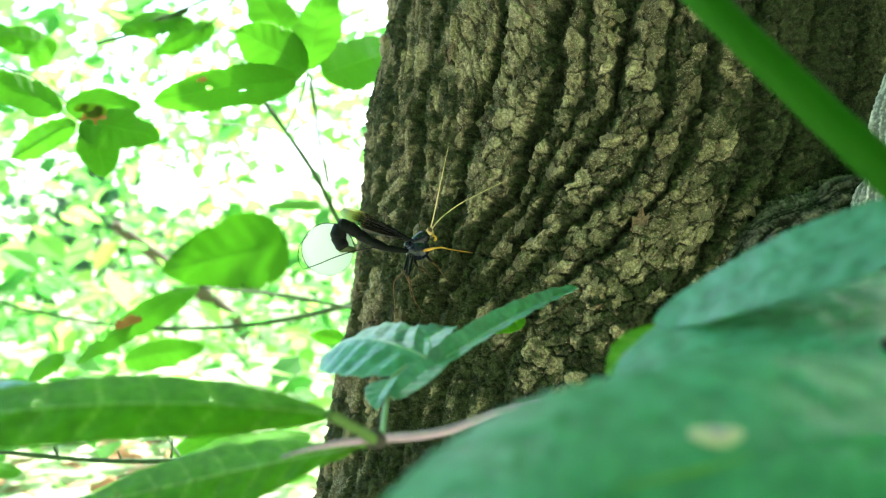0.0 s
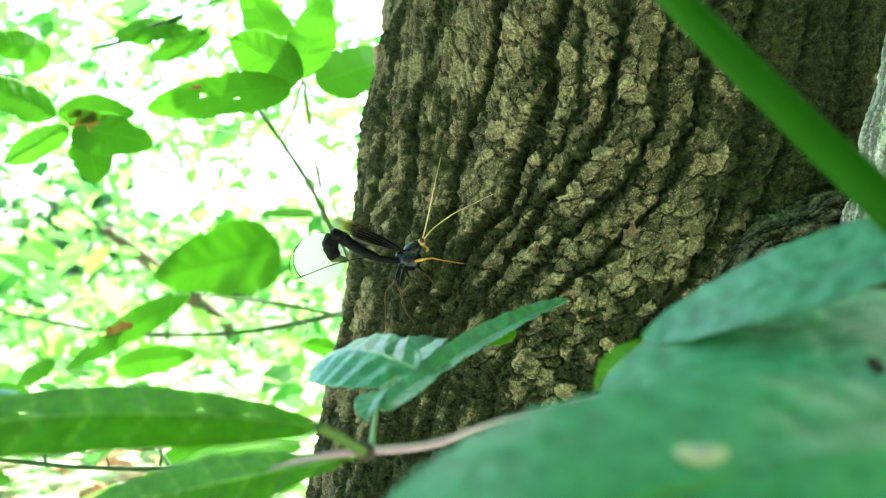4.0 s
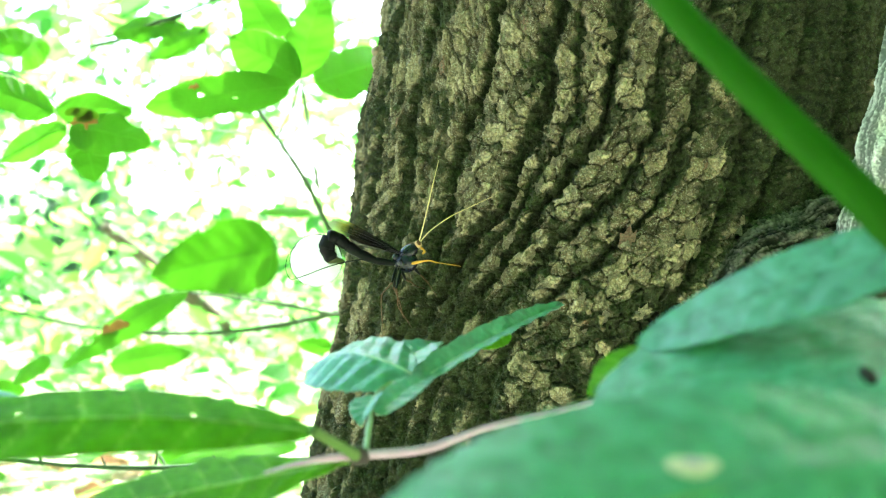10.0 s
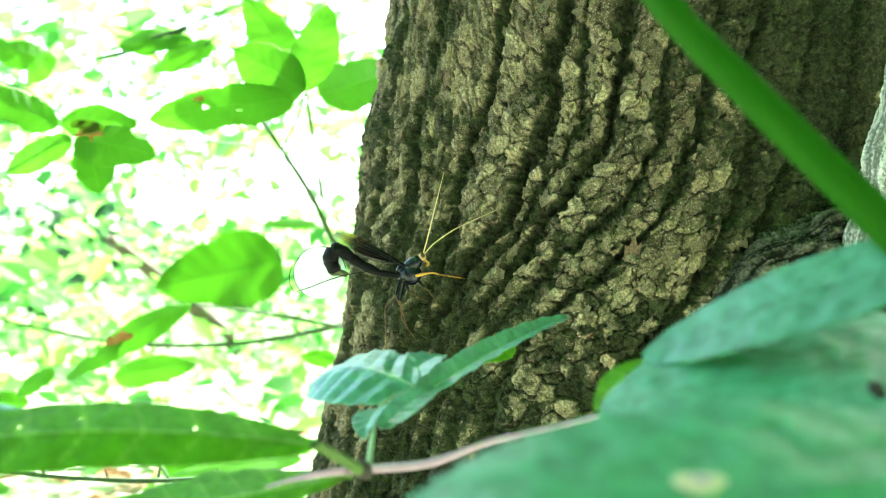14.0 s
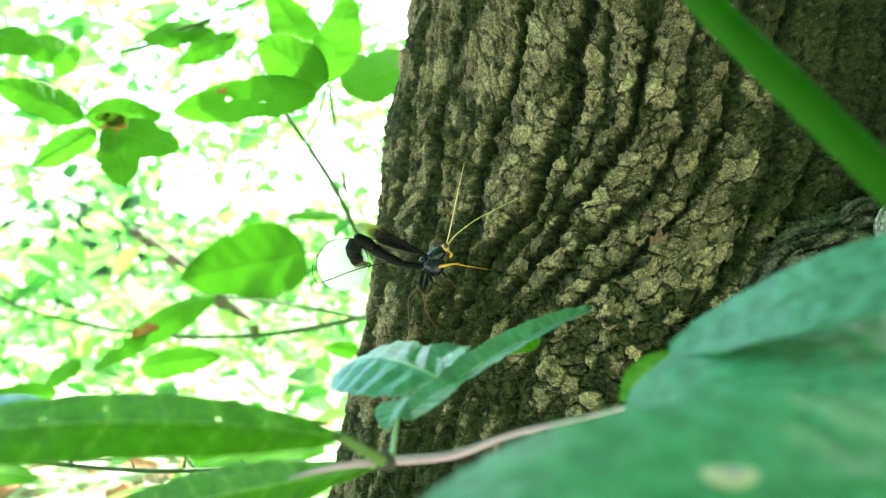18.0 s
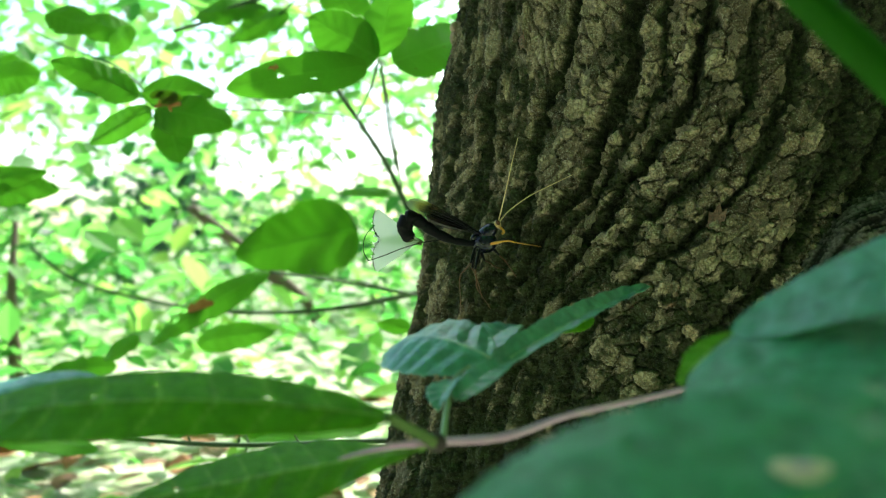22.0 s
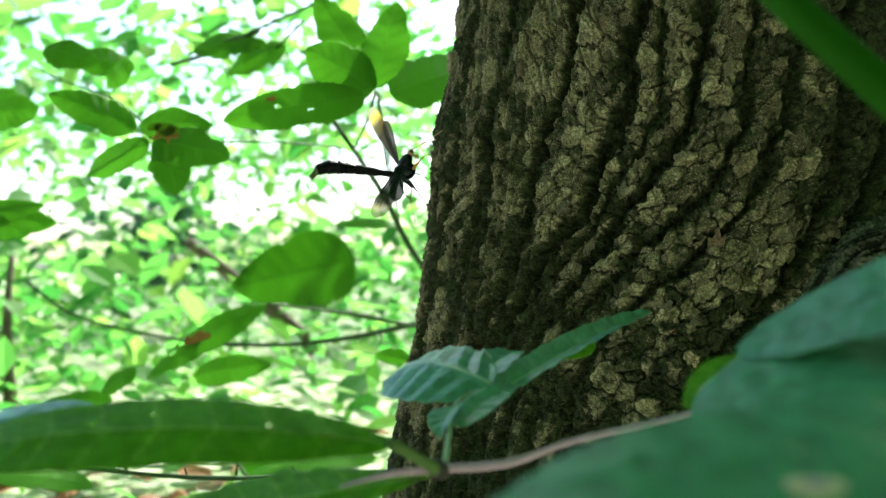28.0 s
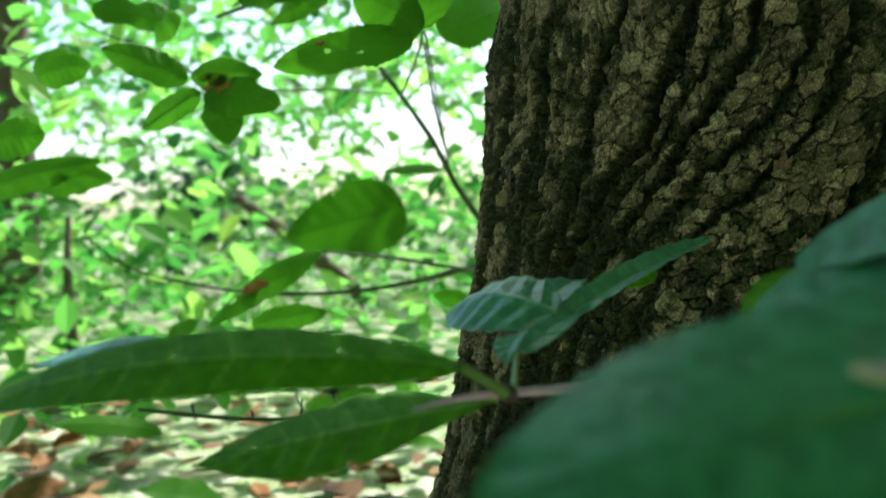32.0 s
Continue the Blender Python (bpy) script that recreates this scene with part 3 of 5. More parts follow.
def trunk():
    th = np.concatenate([np.linspace(-1.85, 1.15, 960), np.linspace(1.16, 1.75, 90), np.linspace(1.78, 2 * np.pi - 1.88, 50)])
    zz = np.concatenate([np.linspace(-0.05, 0.300, 60), np.linspace(0.3005, 0.605, 800), np.linspace(0.61, 2.6, 120), np.linspace(2.66, 7.6, 60)])
    T, Z = np.meshgrid(th, zz)
    T = np.where(T > np.pi, T - 2 * np.pi, T)
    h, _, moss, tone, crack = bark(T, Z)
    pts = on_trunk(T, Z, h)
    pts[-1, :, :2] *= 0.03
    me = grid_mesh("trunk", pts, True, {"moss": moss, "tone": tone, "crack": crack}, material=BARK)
    tree = thing("tree", "mature tree trunk with ridged brown bark and green moss", "tree", (TRUNK_AT[0], TRUNK_AT[1], 0))
    ob = part("trunk", me, tree)
    for z0, turn, rise, n in ((4.9, 2.4, 1.5, 2.2), (5.5, 0.3, 1.9, 2.5), (6.1, 4.4, 1.6, 2.0), (6.7, 1.2, 1.3, 1.8), (7.2, 3.5, 1.4, 1.7)):
        c, q = math.cos(turn), math.sin(turn)
        pts = [(0, 0, z0), (0.25 * n * c, 0.25 * n * q, z0 + 0.2 * rise), (0.6 * n * c - 0.1, 0.6 * n * q, z0 + 0.55 * rise), (n * c, n * q + 0.1, z0 + rise)]
        part("limb", tube("limb", pts, [0.055, 0.04, 0.018], BROWN_BARK, 30, 10, 0.08), tree)
    # the buttress root with its shaggy bark, and the weathered wood behind it
    o = tree.location
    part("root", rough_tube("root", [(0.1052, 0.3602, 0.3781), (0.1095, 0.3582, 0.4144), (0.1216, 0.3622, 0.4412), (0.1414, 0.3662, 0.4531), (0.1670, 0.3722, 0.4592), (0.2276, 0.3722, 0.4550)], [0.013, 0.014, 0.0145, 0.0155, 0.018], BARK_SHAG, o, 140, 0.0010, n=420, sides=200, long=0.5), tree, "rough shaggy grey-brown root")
    lumps = [(tuple(Vector((-0.0337, 0.4472, 0.5472)) - o + Vector((a, b, c))), (0.0022, 0.0026, r), t) for a, b, c, r, t in ((0, 0, 0, 0.0046, 10), (0.0012, 0.0012, -0.0036, 0.0032, -14), (-0.0008, -0.001, 0.0034, 0.0026, 24), (0.0016, 0, 0.0046, 0.0018, 60), (-0.0010, 0.0008, -0.0018, 0.0036, -6))]
    part("knob", ball("knob", lumps, TWIG_PALE), tree, "small pale bark knob")
    return tree, ob


tree, TRUNK = trunk()
snag = thing("dead_wood", "weathered pale grey dead wood beside the root", "wood", (0.1957, 0.4022, 0.4983))
part("stub", rough_tube("stub", [(0.1580, 0.3522, 0.4415), (0.1668, 0.3522, 0.4724), (0.1732, 0.3522, 0.4978), (0.1820, 0.3542, 0.5280), (0.1966, 0.3602, 0.5677)], [0.0092, 0.0092, 0.0094, 0.010], GREY_BARK, snag.location, 150, 0.0005, n=420, sides=200, long=0.25), snag)

# ---- unseen woods around, added to block light ----
def woods():
    """Unseen woods to the right and behind, like the leafy roof overhead, added to block light; the clearing stays
    open.
    """
    k = Mat("dark_woods_block", 0.95)
    a, b = k.noise(0.9, 6.0), k.noise(0.25, 3.0)
    k.color(k.mix(b, k.mix(a, (0.008, 0.014, 0.005), (0.035, 0.06, 0.015)), (0.02, 0.025, 0.01)))
    th = np.radians(np.linspace(LIGHT_BLOCK_ARC[0], LIGHT_BLOCK_ARC[1], 120))
    z = np.linspace(-1, 16, 24)
    T, Z = np.meshgrid(th, z)
    R = 22 + 2.5 * vnoise(T * 9, Z * 0.4, 90) + 1.2 * vnoise(T * 30, Z * 1.1, 91)
    top = 1 + 0.25 * vnoise(T * 14, 0 * Z, 92)
    tagged(new("backdrop", grid_mesh("backdrop", np.stack([R * np.cos(T), R * np.sin(T), Z * top], -1), material=k.m)), "unseen dark green woods wall, added to block light", "woods", kind="structure")


LIGHT_BLOCK_ARC = (-165, 62)
woods()

# ---- the sprig before the trunk ----
sprig = thing("shrub_sprig", "green shrub sprig with serrated leaves before the trunk", "shrub", (-0.0192, 0.2022, 0.4055))
S = sprig.location
part("stem", tube("stem", [(0.0629, 0.2422, 0.4170), (0.0306, 0.2272, 0.4117), (0.0102, 0.2142, 0.4095), (-0.0044, 0.2052, 0.4063), (-0.0192, 0.2022, 0.4055), (-0.0273, 0.1952, 0.4061), (-0.0333, 0.1882, 0.4062), (-0.0368, 0.1852, 0.4057)], [0.0006, 0.0007, 0.0008, 0.0010, 0.0008, 0.0004, 0.0002], STEM_PALE, 50, 12, 0.05, S), sprig, "pale brown woody stem")
part("petiole", tube("petiole", [(-0.0192, 0.2022, 0.4052), (-0.0224, 0.1952, 0.4091), (-0.0268, 0.1842, 0.4146)], [0.0015, 0.0011, 0.0010], PETIOLE, 20, 10, 0, S), sprig)
part("shoot", tube("shoot", [(-0.0178, 0.2052, 0.4057), (-0.0179, 0.2142, 0.4095), (-0.0173, 0.2272, 0.4148), (-0.0136, 0.2322, 0.4176)], [0.0007, 0.0006, 0.0005], SHOOT, 24, 10, 0, S), sprig)
leaf(sprig, (-0.0263, 0.1852, 0.4142), (-0.1376, 0.1874, 0.4057), 0.0090, (0.15, -0.60, 0.8), LEAF_MID, sag=0.082, fold=-0.12, veins=10, quilt=0.05, wide=0.85, blunt=0.65, ns=130, nc=36, holes=[(0.53, 0.25, 0.0006), (0.28, 0.3, 0.0004), (0.215, 0.25, 0.0004), (0.127, 0.2, 0.0003), (0.42, 0.5, 0.0003), (0.34, -0.2, 0.0003)], label="long green leaf with small holes", seed=3, bite=0.05, rib=0.0003)
leaf(sprig, (-0.0210, 0.1992, 0.4048), (-0.0894, 0.1980, 0.3908), 0.0110, (0.1, -0.5, 0.85), LEAF_MID, sag=0.015, fold=-0.1, veins=9, quilt=0.05, wide=1.1, blunt=1.0, ns=110, nc=30, holes=[(0.8, 0.2, 0.0006)], label="long green leaf with a ragged edge", seed=4, bite=0.16, rib=0.0003)
leaf(sprig, (-0.0167, 0.2232, 0.4118), (0.0397, 0.3022, 0.4336), 0.0041, (-0.25, -0.80, 0.58), LEAF_NEAR, sag=0.03, fold=0.55, veins=9, quilt=0.26, teeth=0.08, wide=0.75, blunt=0.42, ns=110, nc=30, seed=5, rib=0.0007, rib_mat=RIB_PALE)
leaf(sprig, (-0.0086, 0.2342, 0.4195), (-0.0394, 0.2602, 0.4164), 0.0120, (0.1, -0.66, 0.78), LEAF_NEAR, sag=0.16, fold=-0.25, veins=6, quilt=0.10, teeth=0.05, wide=0.85, blunt=0.5, ns=90, nc=36, seed=6, rib=0.0005, rib_mat=RIB_PALE)
leaf(sprig, (-0.0169, 0.2272, 0.4148), (-0.0202, 0.2172, 0.4093), 0.0045, (-0.5, -0.8, 0.3), LEAF_NEAR, sag=0.08, fold=0.4, veins=5, quilt=0.16, teeth=0.1, ns=60, nc=24, seed=7)
leaf(sprig, (-0.0164, 0.2192, 0.4117), (-0.0033, 0.2382, 0.4187), 0.0036, (-0.15, -0.75, 0.62), LEAF_NEAR, sag=0.04, fold=0.2, veins=6, quilt=0.14, teeth=0.1, blunt=0.5, ns=60, nc=24, seed=15, rib=0.0003, rib_mat=RIB_PALE)
leaf(sprig, (-0.0135, 0.2342, 0.4178), (-0.0015, 0.2642, 0.4242), 0.006, (0.2, 0.3, 0.9), LEAF_NEAR, sag=0.08, fold=0.3, veins=5, quilt=0.16, teeth=0.1, ns=60, nc=24, seed=8)

leaf(sprig, (0.0208, 0.2872, 0.4251), (0.0088, 0.2772, 0.4215), 0.0035, (0.1, -0.8, 0.6), LEAF_MID, veins=4, quilt=0.1, teeth=0.1, ns=40, nc=16, rib=0.0003, seed=9)
leaf(sprig, (-0.0963, 0.2046, 0.4182), (-0.1288, 0.2017, 0.4130), 0.0042, (0.1, -0.45, 0.9), LEAF_NEAR, sag=0.03, fold=-0.1, veins=6, quilt=0.05, ns=50, nc=18, rib=0, label="leaf turned to show its glossy upper side", seed=17)
part("node", ball("node", [(tuple(Vector((-0.0192, 0.2022, 0.4055)) - sprig.location), (0.0027, 0.0020, 0.0021), 25)], NODE), sprig, "dark brown swollen node")

# ---- the broad leaves close by ----
broad = thing("broad_leaf_plant", "broad soft green leaves on a stout stem", "plant", (0.0693, 0.1222, 0.4154))
S = broad.location
FRONT = leaf(broad, (0.0706, 0.1097, 0.4297), (-0.0128, 0.0983, 0.4150), 0.0208, (-0.1, -0.55, 0.83), LEAF_BROAD, sag=0.02, fold=-0.05, cup=-0.10, veins=10, quilt=0.014, teeth=0.06, wide=1.3, blunt=0.7, ns=150, nc=50, rib=0.0004, wave=0.03, label="broad green leaf with a pale dead patch", seed=11)
leaf(broad, (0.0923, 0.1522, 0.4559), (0.0381, 0.1805, 0.4325), 0.0105, (-0.2, -0.55, 0.85), LEAF_BROAD, sag=0.03, fold=0.0, veins=9, quilt=0.03, teeth=0.05, wide=0.95, blunt=0.6, ns=90, nc=36, rib=0, wave=0.03, seed=12)
MIDDLE = leaf(broad, (0.1008, 0.1522, 0.4353), (0.0273, 0.1682, 0.4236), 0.0270, (0.05, -0.37, 0.93), LEAF_BROAD, sag=0.05, fold=-0.03, cup=-0.04, veins=9, quilt=0.012, teeth=0.05, wide=1.0, blunt=0.5, ns=100, nc=40, rib=0, wave=0.012, seed=14)
leaf(broad, (0.0461, 0.2022, 0.4303), (0.0304, 0.1922, 0.4205), 0.0040, (-0.3, -0.7, 0.5), LEAF_MID, sag=0.12, fold=-0.2, veins=4, quilt=0.05, teeth=0.16, wide=1.25, blunt=0.75, ns=50, nc=20, rib=0.0004, seed=13)
part("stem", tube("stem", [(0.0317, 0.1722, 0.5124), (0.0407, 0.1672, 0.4970), (0.0510, 0.1622, 0.4835), (0.0631, 0.1572, 0.4688), (0.0741, 0.1522, 0.4554), (0.0837, 0.1472, 0.4429), (0.0833, 0.1322, 0.4289)], [0.0028, 0.0033, 0.0038], STEM_STOUT, 40, 14, 0, S), broad, "smooth stout green stem")

DEAD = plain_material("dead_leaf_patch", (0.58, 0.47, 0.36), (0.78, 0.66, 0.52), 0.8, 300.0)
SPOT_DARK = plain_material("dark_spot", (0.01, 0.012, 0.01), (0.03, 0.03, 0.02), 0.8, 300.0)


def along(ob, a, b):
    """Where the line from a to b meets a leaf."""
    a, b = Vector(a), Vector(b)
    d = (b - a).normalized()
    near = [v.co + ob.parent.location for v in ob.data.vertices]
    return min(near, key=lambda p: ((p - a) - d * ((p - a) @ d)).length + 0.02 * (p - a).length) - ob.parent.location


TILT = pose(0, 0, 0, 33.5, 0, 0)
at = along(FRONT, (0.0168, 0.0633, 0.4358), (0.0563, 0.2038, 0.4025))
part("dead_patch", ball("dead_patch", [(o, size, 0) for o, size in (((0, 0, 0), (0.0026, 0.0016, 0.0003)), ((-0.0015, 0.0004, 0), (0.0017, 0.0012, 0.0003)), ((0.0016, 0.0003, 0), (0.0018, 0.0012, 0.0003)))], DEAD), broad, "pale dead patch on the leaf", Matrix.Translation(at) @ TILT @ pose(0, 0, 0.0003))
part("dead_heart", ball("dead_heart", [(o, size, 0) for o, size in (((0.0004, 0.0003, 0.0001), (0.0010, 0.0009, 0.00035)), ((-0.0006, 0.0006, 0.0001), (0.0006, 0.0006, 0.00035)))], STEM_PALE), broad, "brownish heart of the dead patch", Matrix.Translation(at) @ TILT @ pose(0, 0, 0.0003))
at = along(MIDDLE, (0.0378, 0.0834, 0.4393), (0.1422, 0.3042, 0.4097))
part("dark_spot", ball("dark_spot", [((0, 0, 0), (0.0013, 0.0022, 0.0007), 0)], SPOT_DARK), broad, "small dark spot on the leaf", Matrix.Translation(at) @ TILT @ pose(0, 0, 0.0003))

# ---- leaves and twigs behind ----
back = thing("understory_sapling", "thin sapling with backlit green leaves behind the trunk", "sapling", (-0.1222, 0.9522, 0.4627))
S = back.location
for base, tip, half, face, kw in (
    ((-0.2793, 0.6402, 0.5504), (-0.3280, 0.6063, 0.5698), 0.0155, (0.1, -1.0, 0.45), {}),
    ((-0.2815, 0.6502, 0.5549), (-0.2281, 0.6548, 0.5530), 0.0145, (0.0, -1.0, 0.45), {}),
    ((-0.2703, 0.6408, 0.5398), (-0.3207, 0.6459, 0.5169), 0.0135, (0.0, -1.0, 0.45), {}),
    ((-0.2678, 0.6410, 0.5398), (-0.2086, 0.6359, 0.5277), 0.0190, (0.1, -0.8, 0.5), dict(blunt=0.6)),
    ((-0.2628, 0.6515, 0.5383), (-0.2466, 0.6320, 0.5006), 0.015, (0.3, -0.8, 0.4), dict(blunt=0.6)),
    ((-0.1053, 0.6056, 0.5622), (-0.1935, 0.5773, 0.5435), 0.0165, (0.0, -1.0, 0.25), dict(blunt=0.6, holes=[(0.62, 0.1, 0.002), (0.4, -0.3, 0.0012)])),
    ((-0.1022, 0.6261, 0.5714), (-0.1450, 0.6028, 0.5950), 0.021, (0.2, -1.0, 0.25), dict(blunt=0.6)),
    ((-0.1011, 0.6262, 0.5722), (-0.0886, 0.6489, 0.6391), 0.019, (-0.2, -0.9, 0.4), {}),
    ((-0.0928, 0.6370, 0.5706), (-0.0373, 0.7129, 0.6040), 0.021, (0.1, -1.0, 0.05), dict(blunt=0.6)),
    ((-0.1047, 0.6360, 0.5757), (-0.1515, 0.6636, 0.6489), 0.018, (0.0, -0.8, 0.5), {}),
    ((-0.2146, 1.1459, 0.4569), (-0.3654, 1.1119, 0.4221), 0.050, (0.0, -1.0, 0.10), dict(wide=0.62, blunt=0.62)),
    ((-0.2274, 0.7925, 0.4160), (-0.3252, 0.7625, 0.3526), 0.0150, (-0.3, -0.9, 0.4), dict(holes=[(0.75, 0.6, 0.004), (0.66, 0.75, 0.003)])),
    ((-0.3855, 0.8775, 0.3459), (-0.4221, 0.8738, 0.3231), 0.012, (-0.2, -0.8, 0.5), {}),
    ((-0.4795, 0.7740, 0.5865), (-0.4313, 0.7784, 0.5917), 0.020, (0.0, -0.9, 0.4), {}),
    ((-0.5143, 0.8191, 0.4905), (-0.4406, 0.8256, 0.4918), 0.020, (0.0, -0.8, 0.5), {}),
    ((-0.4530, 0.6578, 0.5151), (-0.4092, 0.6641, 0.5178), 0.020, (0.2, -0.9, 0.4), dict(blunt=0.6)),
    ((-0.5384, 0.7453, 0.4759), (-0.4176, 0.7635, 0.5039), 0.018, (0.0, -1.0, 0.5), {}),
    ((-0.4132, 0.7634, 0.4861), (-0.4577, 0.7575, 0.4979), 0.012, (0.0, -1.0, 0.5), {}),
    ((-0.5329, 0.8522, 0.6134), (-0.4800, 0.8592, 0.6000), 0.022, (0.0, -0.9, 0.4), dict(blunt=0.6)),
    ((-0.3856, 0.8743, 0.6473), (-0.4526, 0.8653, 0.6613), 0.020, (0.0, -0.8, 0.6), {}),
    ((-0.4271, 0.7800, 0.6472), (-0.3818, 0.7836, 0.6322), 0.018, (0.0, -0.8, 0.6), dict(blunt=0.6)),
    ((-0.3492, 0.7865, 0.6349), (-0.3716, 0.7840, 0.6096), 0.015, (0.0, -0.8, 0.6), {}),
    ((-0.3307, 0.8893, 0.6694), (-0.2573, 0.8959, 0.6754), 0.020, (0.0, -0.8, 0.6), {}),
    ((-0.2375, 0.8976, 0.6726), (-0.2967, 0.8918, 0.6440), 0.020, (0.0, -0.8, 0.6), {}),
    ((-0.0761, 0.6044, 0.3872), (-0.0987, 0.6024, 0.3898), 0.006, (0.0, -0.9, 0.4), {}),
    ((-0.1230, 0.7488, 0.2909), (-0.2336, 0.7387, 0.2749), 0.016, (0.0, -0.5, 0.9), {}),
    ((-0.2832, 0.8844, 0.2470), (-0.2042, 0.8918, 0.2700), 0.016, (0.0, -1.0, 0.45), {}),
    ((-0.3798, 0.7757, 0.2566), (-0.4828, 0.7668, 0.2663), 0.014, (0.0, -0.5, 0.9), {}),
    ((-0.2094, 0.9966, 0.4957), (-0.1341, 1.0032, 0.4929), 0.013, (0.0, -0.5, 0.9), {}),
    ((-0.4021, 1.0762, 0.3159), (-0.3055, 1.0850, 0.3301), 0.020, (0.0, -1.0, 0.45), {}),
    ((-0.4987, 1.0671, 0.2878), (-0.5953, 1.0583, 0.2736), 0.018, (0.0, -1.0, 0.45), {}),
):
    more = dict(sag=0.05, fold=-0.12, veins=7, quilt=0.03, teeth=0.10, bite=0.16, blunt=0.66, wave=0.05, ns=70, nc=24)
    more.update(kw)
    leaf(back, base, tip, half, face, LEAF_HEART if half > 0.04 else LEAF_BACK, rib=0.0003, rib_mat=LEAF_BACK, seed=int(abs(base[0]) * 9999) % 97, **more)
for pts, r in (
    ([(-0.2000, 0.9522, 0.6034), (-0.1791, 0.9522, 0.5735), (-0.1477, 0.9622, 0.5233), (-0.1217, 0.9722, 0.4691), (-0.0766, 0.9822, 0.4013)], [0.0026, 0.0038]),
    ([(-0.1281, 0.8022, 0.5969), (-0.1281, 0.8522, 0.5471), (-0.1271, 0.9022, 0.5131)], [0.0012, 0.0018]),
    ([(-0.3682, 1.0022, 0.3625), (-0.2736, 1.0022, 0.3606), (-0.1916, 1.0022, 0.3688), (-0.1034, 1.0022, 0.3877)], [0.002, 0.0035]),
    ([(-0.2909, 0.5622, 0.3234), (-0.2238, 0.5622, 0.3170), (-0.1532, 0.5622, 0.3170), (-0.0527, 0.5822, 0.3188)], [0.0013, 0.002]),
    ([(-0.2290, 0.8022, 0.4153), (-0.1790, 0.8522, 0.4051), (-0.0930, 0.9022, 0.3854)], [0.001, 0.0018]),
):
    part("twig", tube("twig", pts, r, TWIG, 30, 7, 0.15, S, 3), back)
for pts, r in (
    ([(-0.1875, 0.9500, 0.5744), (-0.2131, 0.7969, 0.5597), (-0.2436, 0.6935, 0.5468), (-0.2703, 0.6409, 0.5431)], [0.0012, 0.0008]),
    ([(-0.1785, 0.9508, 0.5714), (-0.1292, 0.7543, 0.5721), (-0.1011, 0.6262, 0.5706)], [0.0014, 0.0009]),
    ([(-0.1331, 0.9732, 0.4946), (-0.1249, 0.8545, 0.5455), (-0.1015, 0.6362, 0.5706)], [0.0013, 0.0008]),
    ([(-0.6065, 1.0608, 0.4330), (-0.5476, 1.0651, 0.3916), (-0.4438, 1.0736, 0.3643), (-0.3312, 1.0331, 0.3566)], [0.0015, 0.0022]),
    ([(-0.2636, 1.1104, 0.4057), (-0.2561, 1.0909, 0.4010), (-0.1864, 1.0466, 0.3922), (-0.1303, 1.0011, 0.3826)], [0.0008, 0.0014]),
    ([(-0.3364, 0.8887, 0.6637), (-0.2856, 0.8935, 0.6809), (-0.2067, 0.9012, 0.7153)], [0.0012, 0.0015]),
    ([(-0.2967, 0.8917, 0.6412), (-0.2572, 0.8956, 0.6612), (-0.2179, 0.8999, 0.6982)], [0.0009, 0.0012]),
    ([(-0.4946, 0.8746, 0.6547), (-0.4350, 0.8290, 0.6274), (-0.3413, 0.7361, 0.5902), (-0.2745, 0.6507, 0.5507)], [0.0009, 0.0010]),
    ([(-0.2362, 0.7394, 0.3164), (-0.2302, 0.7095, 0.3014), (-0.2149, 0.6904, 0.2879)], [0.0008, 0.0012]),
    ([(-0.3161, 0.7018, 0.2988), (-0.3059, 0.6825, 0.2898)], [0.0008, 0.001]),
    ([(-0.2525, 0.5650, 0.3172), (-0.2539, 0.5600, 0.3271)], [0.0011, 0.0004]),
    ([(-0.1816, 0.5650, 0.3178), (-0.1788, 0.5600, 0.3305)], [0.0011, 0.0004]),
    ([(-0.1760, 0.5650, 0.3169), (-0.1759, 0.5600, 0.3102)], [0.0011, 0.0004]),
    ([(-0.1412, 0.5650, 0.3159), (-0.1443, 0.5600, 0.3242)], [0.0011, 0.0004]),
    ([(-0.2131, 0.5650, 0.3160), (-0.2134, 0.5600, 0.3236)], [0.0011, 0.0004]),
    ([(-0.3586, 0.9000, 0.6565), (-0.3112, 0.9000, 0.6689), (-0.2644, 0.9000, 0.6890)], [0.0018, 0.0024]),
    ([(-0.1693, 0.9500, 0.5713), (-0.1468, 0.9300, 0.5831), (-0.1290, 0.9000, 0.6040)], [0.0010, 0.0006]),
    ([(-0.1711, 0.9975, 0.3793), (-0.1573, 0.9985, 0.3699), (-0.1597, 0.9980, 0.3592)], [0.0015, 0.0009]),
):
    part("twig", tube("twig", pts, r, TWIG, 24, 6, 0.15, S, 5), back)


RUSTY = plain_material("rusty_patch", (0.16, 0.07, 0.02), (0.48, 0.25, 0.07), 0.8, 120.0)
for at, size, turn in (((-0.2846, 0.7718, 0.3852), (0.0135, 0.0012, 0.0065), -50), ((-0.2561, 0.6371, 0.5444), (0.011, 0.0012, 0.0035), 8), ((-0.1640, 0.5853, 0.5588), (0.004, 0.001, 0.0016), 5)):
    part("dead_patch", ball("dead_patch", [(tuple(Vector(at) - back.location + Vector((a * size[0], 0, b * size[2]))), tuple(v * c for v in size), turn + d) for a, b, c, d in ((0, 0, 0.75, 0), (0.5, 0.5, 0.5, 40), (-0.55, -0.3, 0.45, -30), (0.1, -0.9, 0.35, 70))], RUSTY), back, "rusty brown dead patch on the leaf")


